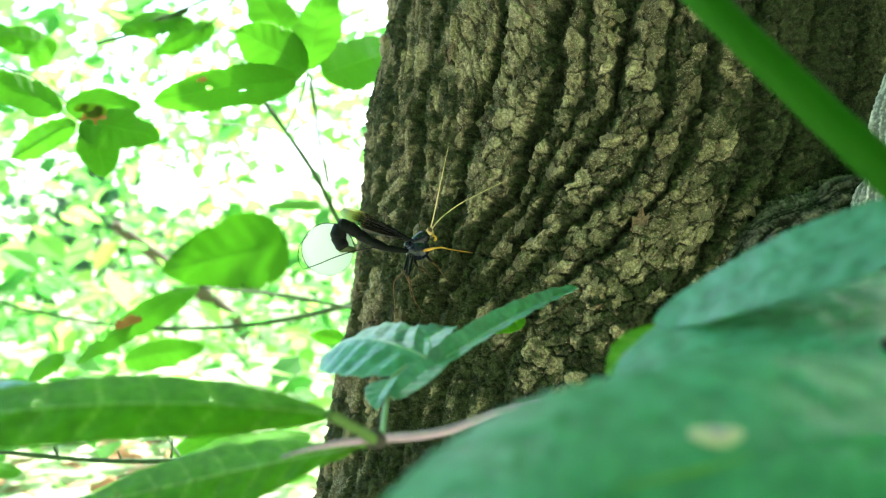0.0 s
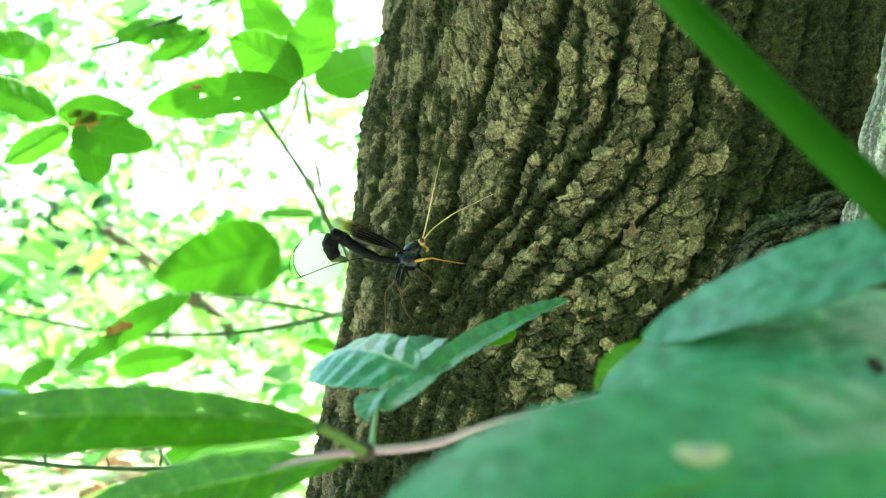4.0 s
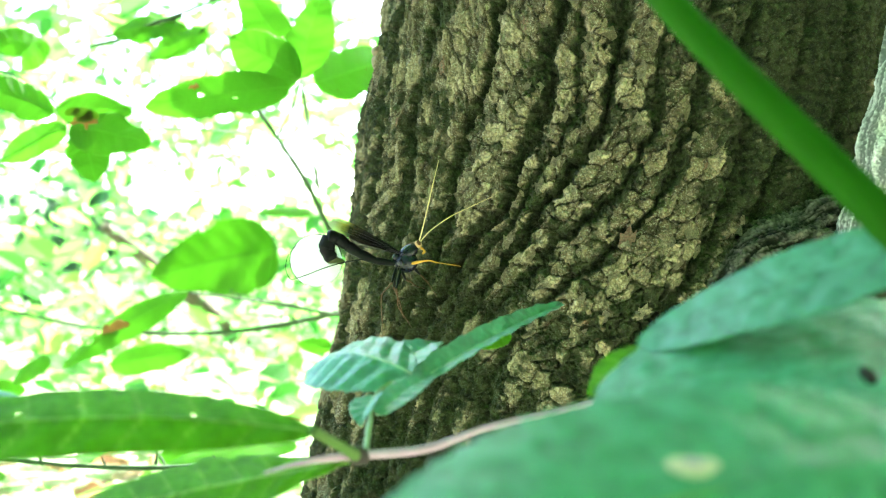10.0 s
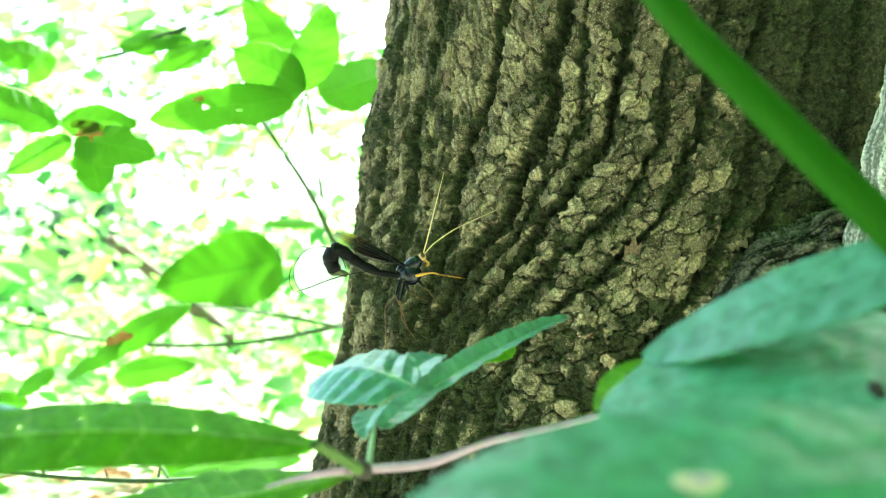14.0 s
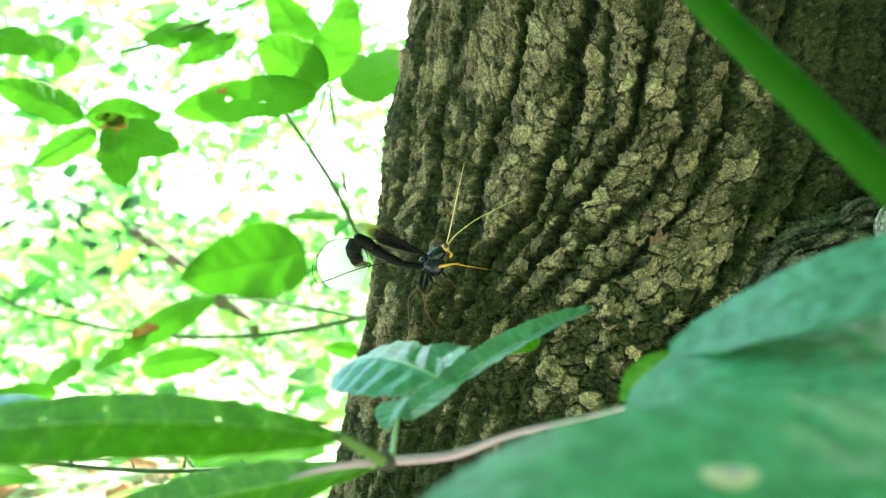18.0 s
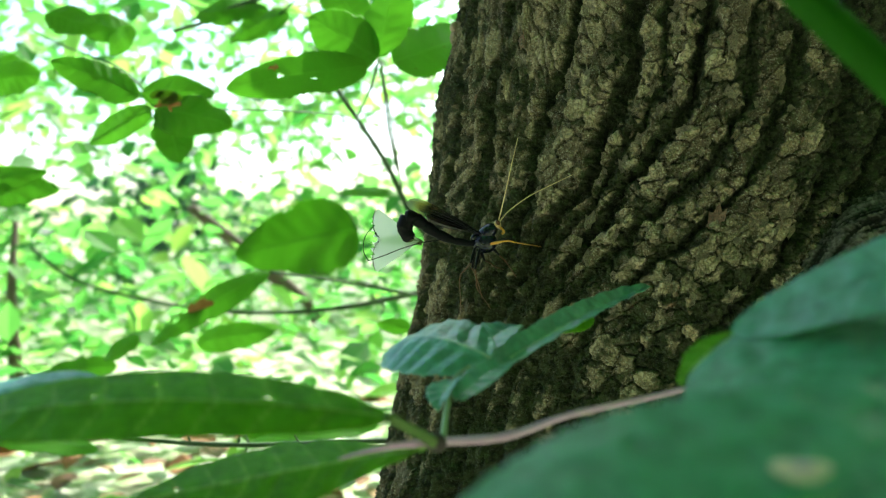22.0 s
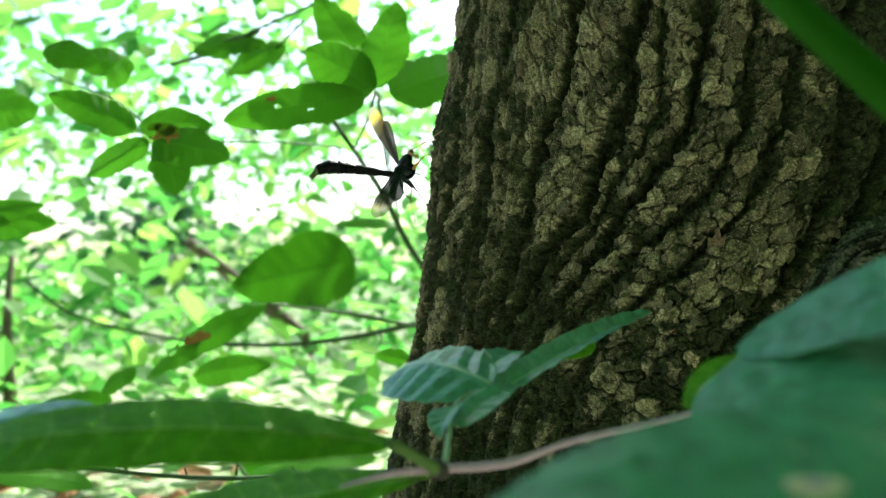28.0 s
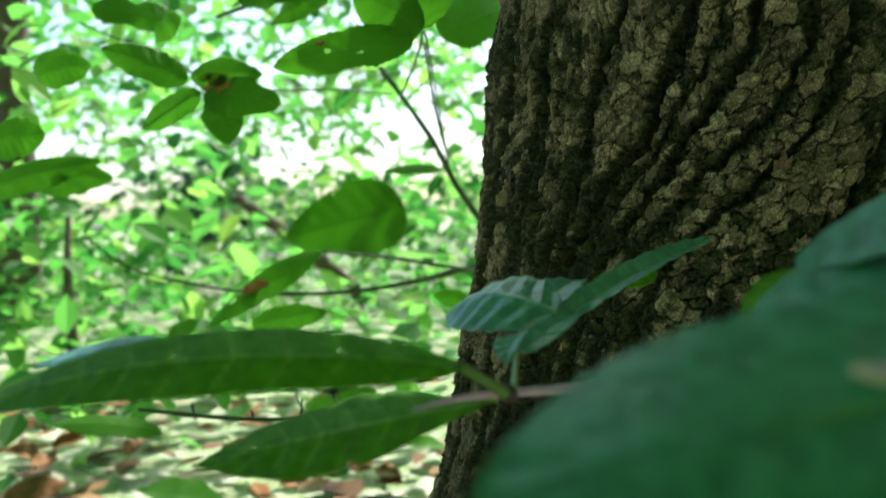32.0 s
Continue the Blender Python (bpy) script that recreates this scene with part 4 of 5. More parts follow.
# dark where leaves overlap: the dimmer light is put into this patch's colour
OVERLAP_SHADE = leaf_material("withered_patch", (0.06, 0.10, 0.02), (0.12, 0.14, 0.03), (0.20, 0.36, 0.05), 0.8, 0.7)
part("withered_patch", ball("withered_patch", [(tuple(Vector((-0.2556, 0.6340, 0.5488)) - back.location + Vector(o)), size, turn) for o, size, turn in (((0, 0, 0), (0.0085, 0.0010, 0.0042), 6), ((-0.0075, 0, 0.0012), (0.0060, 0.0009, 0.0030), -12), ((0.0062, 0, -0.0010), (0.0052, 0.0009, 0.0032), 20), ((0.001, 0, -0.0036), (0.0065, 0.0009, 0.0028), -8))], OVERLAP_SHADE), back, "dark patch painted for the shade of overlapping leaves")


# ---- far leaves ----
# openings in the foliage through which the bright sky shows: slope across, slope up, half width, half height
OPENINGS = ((-0.536, 0.052, 0.072, 0.032), (-0.171, 0.109, 0.06, 0.044), (-0.307, 0.074, 0.05, 0.03), (-0.601, 0.095, 0.038, 0.025))


def leaf_cloud(name, label, count, box, size, material, seed, wedge=True, flat=False, clump=0.0):
    """Many small bent leaves spread through a part of the wood."""
    rs = np.random.RandomState(seed)
    outline = np.array([(0, 0, 0), (0.3, 0.26, 0.03), (0.62, 0.24, 0.02), (1, 0, -0.06), (0.62, -0.24, 0.02), (0.3, -0.26, 0.03)])
    c = rs.uniform(0, 1, (count, 3)) * (np.array(box[1]) - box[0]) + box[0]
    if wedge:  # the strip widens with its distance
        c[:, 0] *= c[:, 1]
        c[:, 2] *= rs.uniform(0.15, 1, count)
    # leaves gather in sprays
    hub = c[rs.randint(0, count, max(4, count // 6))]
    if clump:  # and the sprays hang together on boughs, with open air between
        bough = hub[rs.randint(0, len(hub), max(3, len(hub) // 14))]
        hub = bough[rs.randint(0, len(bough), len(hub))] + rs.normal(0, 1, hub.shape) * np.array([3.4, 3.4, 1.5]) * size * clump
    c = hub[rs.randint(0, len(hub), count)] + rs.normal(0, 1, (count, 3)) * np.array([1.6, 1.6, 0.7]) * size
    if clump:
        for u, w, a, b in OPENINGS:
            off = ((c[:, 0] / c[:, 1] - u) / a) ** 2 + (((c[:, 2] - 0.45) / c[:, 1] - w) / b) ** 2
            c = c[off > rs.uniform(0.05, 1.3, len(c))]
        count = len(c)
    if flat:
        c[:, 2] = rs.uniform(box[0][2], box[1][2], count)
    s = rs.uniform(0.6, 1.3, count) * size
    yaw, tilt, roll = rs.uniform(0, 2 * np.pi, count), rs.normal(0.3, 0.36, count) * (0.3 if flat else 1), rs.normal(0, 0.42, count) * (0.4 if flat else 1)
    cy, sy, ct, st, cr, sr = np.cos(yaw), np.sin(yaw), np.cos(tilt), np.sin(tilt), np.cos(roll), np.sin(roll)
    ax = np.stack([cy * ct, sy * ct, -st], -1)
    sd = np.stack([-sy * cr + cy * st * sr, cy * cr + sy * st * sr, ct * sr], -1)
    up = np.cross(ax, sd)
    p = c[:, None] + (outline[None, :, :1] * ax[:, None] + outline[None, :, 1:2] * sd[:, None] + outline[None, :, 2:] * up[:, None]) * s[:, None, None]
    p = p[p[:, :, 2].min(1) > (-0.02 if flat else 0.02)]
    n = len(p)
    f = (np.arange(n)[:, None, None] * 6 + np.array([[0, 1, 2, 3], [0, 3, 4, 5]])[None]).reshape(-1, 4)
    me = bpy.data.meshes.new(name)
    me.from_pydata(p.reshape(-1, 3).tolist(), [], f.tolist())
    me.materials.append(material)
    return tagged(new(name, me), label, "foliage", kind="stuff")


def far_leaf_material():
    k = Mat("far_leaf", 0.5)
    r = k.node("NewGeometry").outputs["Random Per Island"]
    k.b.inputs["Specular IOR Level"].default_value = 0.25
    c = k.ramp(r, (0.0, (0.02, 0.07, 0.01)), (0.5, (0.05, 0.14, 0.02)), (1.0, (0.10, 0.20, 0.03)))
    g = k.ramp(r, (0.0, (0.05, 0.26, 0.04)), (0.55, (0.15, 0.50, 0.08)), (0.9, (0.30, 0.66, 0.12)), (1.0, (0.40, 0.70, 0.12)))
    k.color(c)
    return k.through_light(g, 0.6).m


FAR = far_leaf_material()
for k, (count, near, far, high, size) in enumerate(((300, 1.5, 2.5, 1.15, 0.085), (900, 2.5, 4.5, 1.7, 0.12), (2800, 4.5, 9.0, 2.7, 0.14), (8200, 9.0, 18.0, 5.8, 0.22))):
    leaf_cloud("undergrowth", "sunlit green leaves of the undergrowth", count, ((-0.78, near, 0.02), (0.22, far, high)), size, FAR, k + 1, clump=(0.9, 1.0, 1.0, 1.1)[k])
leaf_cloud("upper_sprays", "sunlit leafy sprays above the sapling", 520, ((-1.3, 1.2, 0.70), (-0.02, 2.6, 1.25)), 0.075, FAR, 27, wedge=False)
# out of view, added to keep sky light off the upper trunk
leaf_cloud("low_branches", "unseen leafy branches added over the trunk to dim it", 1300, ((-1.2, -3.2, 2.6), (4.5, 1.2, 4.4)), 0.34, FAR, 17, wedge=False)
leaf_cloud("ground_cover", "low green plants covering the forest floor", 3000, ((-0.78, 1.25, 0.03), (0.15, 7.0, 0.30)), 0.085, FAR, 21)
# shade of the undergrowth put into a darker leaf colour
SHRUB_SHADED = leaf_material("shaded_shrub_leaf", (0.012, 0.045, 0.018), (0.02, 0.07, 0.03), (0.03, 0.14, 0.05), 0.4, 0.35)
leaf_cloud("dark_shrub", "undergrowth shrub, its shade put into dark green leaf colour", 330, ((-2.7705, 5.4337, 0.2962), (-1.9505, 6.2337, 1.0162)), 0.13, SHRUB_SHADED, 41, wedge=False)
# never in view: this roof is added to cut the light from above
leaf_cloud("canopy", "unseen leafy green roof added overhead to block sky light", 9000, ((-8, -14, 6.5), (14, 4.5, 9.0)), 0.55, FAR, 9, wedge=False)


# ---- slim trunks in the distance ----
for pts, r in (
    ([(-2.8037, 4.2000, -0.0940), (-2.7661, 4.2000, 0.6221), (-2.7897, 4.2500, 1.2837), (-2.8068, 4.3000, 2.2096)], [0.115, 0.10, 0.09]),
    ([(-0.7965, 4.4410, -0.3537), (-0.9563, 4.1343, 0.0433), (-1.2389, 3.9156, 0.3641), (-1.4166, 3.7034, 0.5592)], [0.05, 0.035, 0.02]),
    ([(-1.4728, 2.4828, 0.0643), (-1.4870, 2.4859, 0.2609), (-1.5319, 2.5873, 0.4919)], [0.02, 0.015, 0.008]),
):
    o = pts[0]
    slim = thing("slim_trunk", "slim grey-brown trunk in the undergrowth", "tree", o, "slim trunks")
    part("trunk", tube("trunk", [(o[0], o[1], min(o[2], 0.0) - 0.02), *pts], [r[0] * 1.1, *r], BROWN_BARK, 40, 10, 0.08, o, 2), slim)


def litter_material():
    k = Mat("litter", 0.85)
    k.color(k.ramp(k.node("NewGeometry").outputs["Random Per Island"], (0.0, (0.07, 0.035, 0.02)), (0.4, (0.20, 0.10, 0.05)), (0.7, (0.30, 0.20, 0.11)), (1.0, (0.36, 0.15, 0.06))))
    return k.m


leaf_cloud("leaf_litter", "brown leaf litter on the forest floor", 220, ((-0.8, 1.0, 0.02), (0.15, 2.0, 0.05)), 0.07, litter_material(), 31, flat=True)

# ---- fallen leaves ----
BROWN = plain_material("fallen_leaf", (0.16, 0.06, 0.02), (0.36, 0.17, 0.07), 0.8, 60.0)
rs = np.random.RandomState(12)
for k in range(34):
    x, y = rs.uniform(-1.35, -0.25), rs.uniform(1.25, 2.2)
    o = (x, y, 0.045)
    a, n = rs.uniform(0, 6.28), rs.uniform(0.05, 0.11)
    fallen = thing("fallen_leaf", "curled dry brown leaf on the ground", "leaf", o, "fallen leaves")
    leaf(fallen, (x - n / 2 * math.cos(a), y - n / 2 * math.sin(a), 0.04), (x + n / 2 * math.cos(a), y + n / 2 * math.sin(a), 0.05), n * 0.3, (rs.uniform(-0.6, 0.6), rs.uniform(-0.9, 0.1), 1), BROWN, rib=0.001, rib_mat=TWIG, sag=rs.uniform(-0.15, 0.2), fold=rs.uniform(-0.2, 0.7), veins=6, quilt=0.06, wave=0.12, ns=24, nc=12, seed=k)

# ---- the wasp ----
BLACK = Mat("wasp_black", 0.45)
BLACK.b.inputs["Specular IOR Level"].default_value = 0.12
BLACK.color(BLACK.mix(BLACK.noise(900.0, 3.0), (0.003, 0.003, 0.005), (0.008, 0.008, 0.012))).bump(BLACK.noise(2500.0, 2.0), 0.15, 0.0003)
BLACK = BLACK.m
GLOSSY = Mat("wasp_blue_black", 0.16)
GLOSSY.b.inputs["Specular IOR Level"].default_value = 0.4
GLOSSY.color(GLOSSY.mix(GLOSSY.noise(700.0, 3.0), (0.003, 0.004, 0.012), (0.010, 0.012, 0.032))).bump(GLOSSY.noise(1800.0, 3.0), 0.35, 0.0004)
GLOSSY = GLOSSY.m
ORANGE = plain_material("wasp_orange", (0.50, 0.22, 0.02), (0.66, 0.34, 0.05), 0.4, 900.0)
CREAM = plain_material("wasp_face", (0.50, 0.25, 0.07), (0.66, 0.50, 0.28), 0.4, 900.0)
AMBER = plain_material("wasp_antenna", (0.66, 0.46, 0.20), (0.78, 0.62, 0.36), 0.45, 900.0)
RUST = plain_material("wasp_rust", (0.05, 0.022, 0.010), (0.12, 0.052, 0.018), 0.45, 900.0)


def band_material():
    """Black plates with an olive skin between them."""
    k = Mat("wasp_belly", 0.3)
    k.color(k.mix(k.noise(600.0, 3.0), (0.05, 0.06, 0.03), (0.16, 0.17, 0.08)))
    return k.through_light((0.3, 0.35, 0.12), 0.25).m


OLIVE = band_material()


def wing_material():
    k = Mat("wasp_wing", 0.25)
    u = k.attr("along")
    k.color(k.ramp(u, (0.0, (0.006, 0.006, 0.014)), (0.74, (0.014, 0.013, 0.022)), (0.86, (0.075, 0.068, 0.045)), (1.0, (0.11, 0.11, 0.095))))
    k.through_light(k.ramp(u, (0.0, (0.012, 0.010, 0.010)), (0.55, (0.035, 0.027, 0.018)), (0.72, (0.10, 0.07, 0.02)), (0.80, (0.52, 0.42, 0.05)), (0.86, (0.50, 0.45, 0.12)), (0.92, (0.34, 0.32, 0.22)), (1.0, (0.30, 0.30, 0.24))), 0.5)
    k.link(k.ramp(u, (0.0, (0.95, 0.95, 0.95)), (0.66, (0.9, 0.9, 0.9)), (0.85, (0.6, 0.6, 0.6))), k.b.inputs["Alpha"])
    return k.m


WING = wing_material()


def membrane_material():
    k = Mat("membrane", 0.3)
    k.color(k.mix(k.noise(120.0, 3.0), (0.80, 0.86, 0.80), (0.88, 0.92, 0.87)))
    k.through_light((0.95, 1.0, 0.96), 0.8)
    clear = k.node("BsdfTransparent")
    mx = k.t.nodes.new("ShaderNodeMixShader")
    mx.inputs[0].default_value = 0.14
    out = k.t.nodes["Material Output"].inputs["Surface"]
    k.link(out.links[0].from_socket, mx.inputs[1])
    k.link(clear.outputs[0], mx.inputs[2])
    k.link(mx.outputs[0], out)
    return k.m


MEMBRANE = membrane_material()


WASP_AT = Vector((-0.0164, 0.3642, 0.4469))
wasp = thing("wasp", "slender black ichneumon wasp with amber antennae on the bark", "insect", WASP_AT)
part("thorax", ball("thorax", [((0.0008, 0.0000, 0.0000), (0.0046, 0.0034, 0.0043), -25), ((0.0016, 0.0000, 0.0040), (0.0046, 0.0030, 0.0029), -38), ((-0.0018, 0.0000, -0.0014), (0.0024, 0.0022, 0.0022), 10), ((-0.0030, 0.0004, 0.0020), (0.0022, 0.0018, 0.0016), -20)], GLOSSY), wasp, "glossy blue-black thorax")
head = part("head", ball("head", [((0.0055, 0.0000, 0.0071), (0.0014, 0.0021, 0.0017), -30)], CREAM), wasp, "cream and orange face")
for dy in (-0.0019, 0.0019):
    x, _, z = (0.0057, 0.0000, 0.0078)
    part("eye", ball("eye", [((x, dy, z), (0.0008, 0.0007, 0.0012), -30)], RUST), head, "dark compound eye")
for a, b, c in (((0.0066, -0.0012, 0.0059), (0.0082, -0.0014, 0.0043), (0.0073, -0.0012, 0.0032)), ((0.0064, 0.0010, 0.0057), (0.0078, 0.0010, 0.0048), (0.0071, 0.0010, 0.0034))):
    part("palp", tube("palp", [a, b, c], [0.0005, 0.0003], ORANGE, 8, 6), head)
ANTENNAE = []
ANTENNAE.append(part("antenna", tube("antenna", [(0.0059, -0.0010, 0.0084), (0.0073, -0.0020, 0.0137), (0.0094, -0.0030, 0.0228), (0.0116, -0.0030, 0.0326), (0.0135, 0.0000, 0.0411)], [0.00028, 0.00022, 0.00012], AMBER, 40, 6, 0.06, (0.0059, 0.0000, 0.0084)), wasp, "long thin amber antenna"))
ANTENNAE.append(part("antenna", tube("antenna", [(0.0064, 0.0010, 0.0084), (0.0103, 0.0030, 0.0128), (0.0178, 0.0060, 0.0183), (0.0260, 0.0090, 0.0226), (0.0356, 0.0100, 0.0272)], [0.00028, 0.00022, 0.00012], AMBER, 40, 6, 0.06, (0.0059, 0.0000, 0.0084)), wasp, "long thin amber antenna"))

LEGS = []
for hip, knee, ankle, toe, upper, lower in (
    ((0.0023, -0.0020, -0.0007), (0.0078, -0.0060, 0.0005), (0.0128, -0.0060, -0.0000), (0.0228, 0.0120, -0.0018), ORANGE, ORANGE),
    ((0.0023, 0.0020, -0.0007), (0.0059, 0.0080, -0.0052), (0.0098, 0.0140, -0.0098), (0.0128, 0.0200, -0.0148), BLACK, RUST),
    ((-0.0014, -0.0020, -0.0025), (-0.0030, -0.0060, -0.0103), (-0.0023, -0.0010, -0.0183), (0.0023, 0.0160, -0.0276), BLACK, RUST),
    ((-0.0018, 0.0020, -0.0025), (0.0000, 0.0100, -0.0075), (0.0041, 0.0160, -0.0103), (0.0075, 0.0220, -0.0116), BLACK, RUST),
    ((-0.0032, -0.0020, -0.0021), (-0.0046, -0.0080, -0.0080), (-0.0091, -0.0040, -0.0139), (-0.0100, 0.0160, -0.0297), BLACK, RUST),
    ((-0.0032, 0.0020, -0.0021), (-0.0050, 0.0080, -0.0103), (-0.0027, 0.0140, -0.0171), (-0.0014, 0.0220, -0.0240), BLACK, RUST),
):
    o = Vector(hip)
    leg = part("leg", tube("leg", [hip, [(a + b) / 2 for a, b in zip(hip, knee)], knee], [0.0005, 0.0007, 0.00035], upper, 16, 8, origin=hip), wasp)
    leg.location = o
    mid = [(a + b) / 2 + d for a, b, d in zip(knee, ankle, (0, 0, 0.0004))]
    part("shin", tube("shin", [knee, mid, ankle, [(a + 2 * b) / 3 for a, b in zip(ankle, toe)], toe], [0.00032, 0.0003, 0.00021, 0.00018, 0.00012], lower, 24, 7, 0.08, origin=hip), leg, "thin jointed orange shin")
    LEGS.append((leg, o))

# the abdomen: a chain of stiff segments from the waist to the tip
CHAIN = [(-0.0035, 0, -0.0006), (-0.0118, 0, 0.0006), (-0.0183, 0, 0.0034), (-0.0232, 0, 0.0066), (-0.0270, 0, 0.0095), (-0.0304, 0, 0.0099), (-0.0317, 0, 0.0054), (-0.0296, 0, 0.0014), (-0.0252, 0, 0.0000)]
THICK = [0.0009, 0.0014, 0.0019, 0.0022, 0.0025, 0.0030, 0.0031, 0.0026, 0.0012]
SEGMENTS, LENGTHS, CURLED = [], [], []
for k in range(8):
    a, b = Vector(CHAIN[k]), Vector(CHAIN[k + 1])
    n = (b - a).length
    LENGTHS.append(n)
    CURLED.append(math.degrees(math.atan2(b.z - a.z, a.x - b.x)))
    r0, r1 = THICK[k], THICK[k + 1]
    me = tube("segment", [(0.0006, 0, 0), (-n * 0.3, 0, 0), (-n * 0.75, 0, 0), (-n - 0.0009, 0, 0)], [r0 * 0.92, (r0 + r1) / 2, r1 * 1.04, r1 * 1.1, r1 * 0.85], OLIVE if k == 7 else BLACK, 22, 16)
    seg = part("abdomen_segment", me, wasp, "olive stretched skin" if k > 6 else "")
    if 1 < k < 6:
        part("band", tube("band", [(-n * 0.86, 0, -r1 * 0.08), (-n * 0.94, 0, -r1 * 0.08)], [r1 * 1.14, r1 * 1.06], BLACK, 4, 14), seg)
    SEGMENTS.append(seg)


def chain_poses(angles):
    """Poses of the segments, and of the tip, for their slopes in degrees."""
    at, out = Vector(CHAIN[0]), []
    for n, deg in zip(LENGTHS, angles):
        out.append(pose(*at, 0, deg, 0))
        at = at + Vector((-math.cos(radians(deg)), 0, math.sin(radians(deg)))) * n
    return out, at


# the pale membrane: a fan of narrow panels that open from the tip
FAN, PANELS, RIM = 26, [], 0.0106
for k in range(FAN):
    lo, hi = -90 + 180 * k / FAN, -90 + 180 * (k + 1) / FAN
    mid = (lo + hi) / 2
    lo, hi = max(-90, lo - 1.2), min(90, hi + 1.2)
    edge = [2 * RIM * math.cos(radians(d)) * Vector((-math.cos(radians(d - mid)), 0, math.sin(radians(d - mid)))) for d in (lo, mid, hi)]
    bm = bmesh.new()
    rows = [[bm.verts.new((p.x, y, p.z)) for p in (Vector((0, 0, 0)), *edge)] for y in (-0.00002, 0.00002)]
    for r, w in ((rows[0], 1), (rows[1], -1)):
        for q in ((0, 1, 2), (0, 2, 3)):
            bm.faces.new([r[i] for i in q][::w])
    for i in (1, 2):
        bm.faces.new((rows[0][i], rows[1][i], rows[1][i + 1], rows[0][i + 1]))
    me = bpy.data.meshes.new("membrane_panel")
    bm.to_mesh(me)
    bm.free()
    me.materials.append(MEMBRANE)
    PANELS.append((part("membrane_panel", me, wasp, "pale translucent membrane"), mid, 2 * RIM * math.cos(radians(mid)), (k - FAN / 2) * 0.00003))

# the dark thread of the needle round the membrane's rim, in short stiff pieces
PIECES = []
for k in range(26):
    me = tube("needle_piece", [(-0.00132, 0, 0), (0, 0, 0), (0.00132, 0, 0)], [0.00018, 0.00018], BLACK, 5, 6)
    PIECES.append(part("needle_piece", me, wasp, "dark bent needle along the membrane"))

# the boring needle and its two sheaths, loops of dark thread behind the tip
TIP = Vector(CHAIN[8])
NEEDLE = part("ovipositor", tube("ovipositor", [(-0.0164, -0.0015, 0.0011), (-0.0246, -0.0015, -0.0002), (-0.0324, -0.0010, -0.0025), (-0.0393, -0.0010, -0.0052), (-0.0456, -0.0010, -0.0073)], [0.00022, 0.00018], BLACK, 40, 6, origin=TIP), wasp, "thin dark boring needle")
SHEATH = part("sheath", tube("sheath", [(-0.0456, -0.0010, -0.0073), (-0.0472, -0.0030, -0.0034), (-0.0466, -0.0030, 0.0021), (-0.0434, -0.0010, 0.0068)], [0.00018, 0.00018], BLACK, 40, 6, origin=TIP), wasp, "thin dark looped sheath")

# wings: amber-tipped, the hind wing fixed to the fore wing's rear edge
WINGS = []
for sign in (-1, 1):
    for_wing = []
    for length, width, name in ((0.0318, 0.0058, "forewing"), (0.0215, 0.0042, "hindwing")):
        s = np.linspace(0, 1, 26)[:, None]
        c = np.linspace(-1, 1, 11)[None, :]
        w = width * (0.12 + 0.88 * np.sin(np.pi * np.clip(s * 0.5 + 0.02, 0, 1)) ** 1.2) * np.sqrt(np.clip(1 - s**7, 0.0, 1))
        off = 0 if name == "forewing" else -width * 1.35
        p = np.stack([-s * length + 0 * c, c * w + off * s, 0.0003 * np.sin(c * 16) + 0 * s], -1)
        for_wing.append(grid_mesh(name, p, attrs={"along": np.repeat(s, 11, 1) * (1.0 if name == "forewing" else 0.62)}, material=WING))
    fore = part("forewing", for_wing[0], wasp, "smoky wing with an amber tip")
    hind = part("hindwing", for_wing[1], fore)
    for j, bend in enumerate((0.75, 0.2, -0.35)):
        part("vein", tube("vein", [(0, 0.0004 * bend, 0.0002), (-0.013, 0.0042 * bend, 0.0002), (-0.026, 0.0034 * bend, 0.0002)], [0.00022, 0.0001], BLACK, 12, 5), fore)
    WINGS.append((fore, sign, Vector((-0.0014, 0.0000, 0.0034)) + Vector((0, sign * 0.0016, 0))))


def wing_pose(at, way, broad):
    """A wing that reaches from at along way, its width along broad."""
    x = -Vector(way).normalized()
    y = (Vector(broad) - x * Vector(broad).dot(x)).normalized()
    m = Matrix((x, y, x.cross(y))).transposed().to_4x4()
    return Matrix.Translation(at) @ m


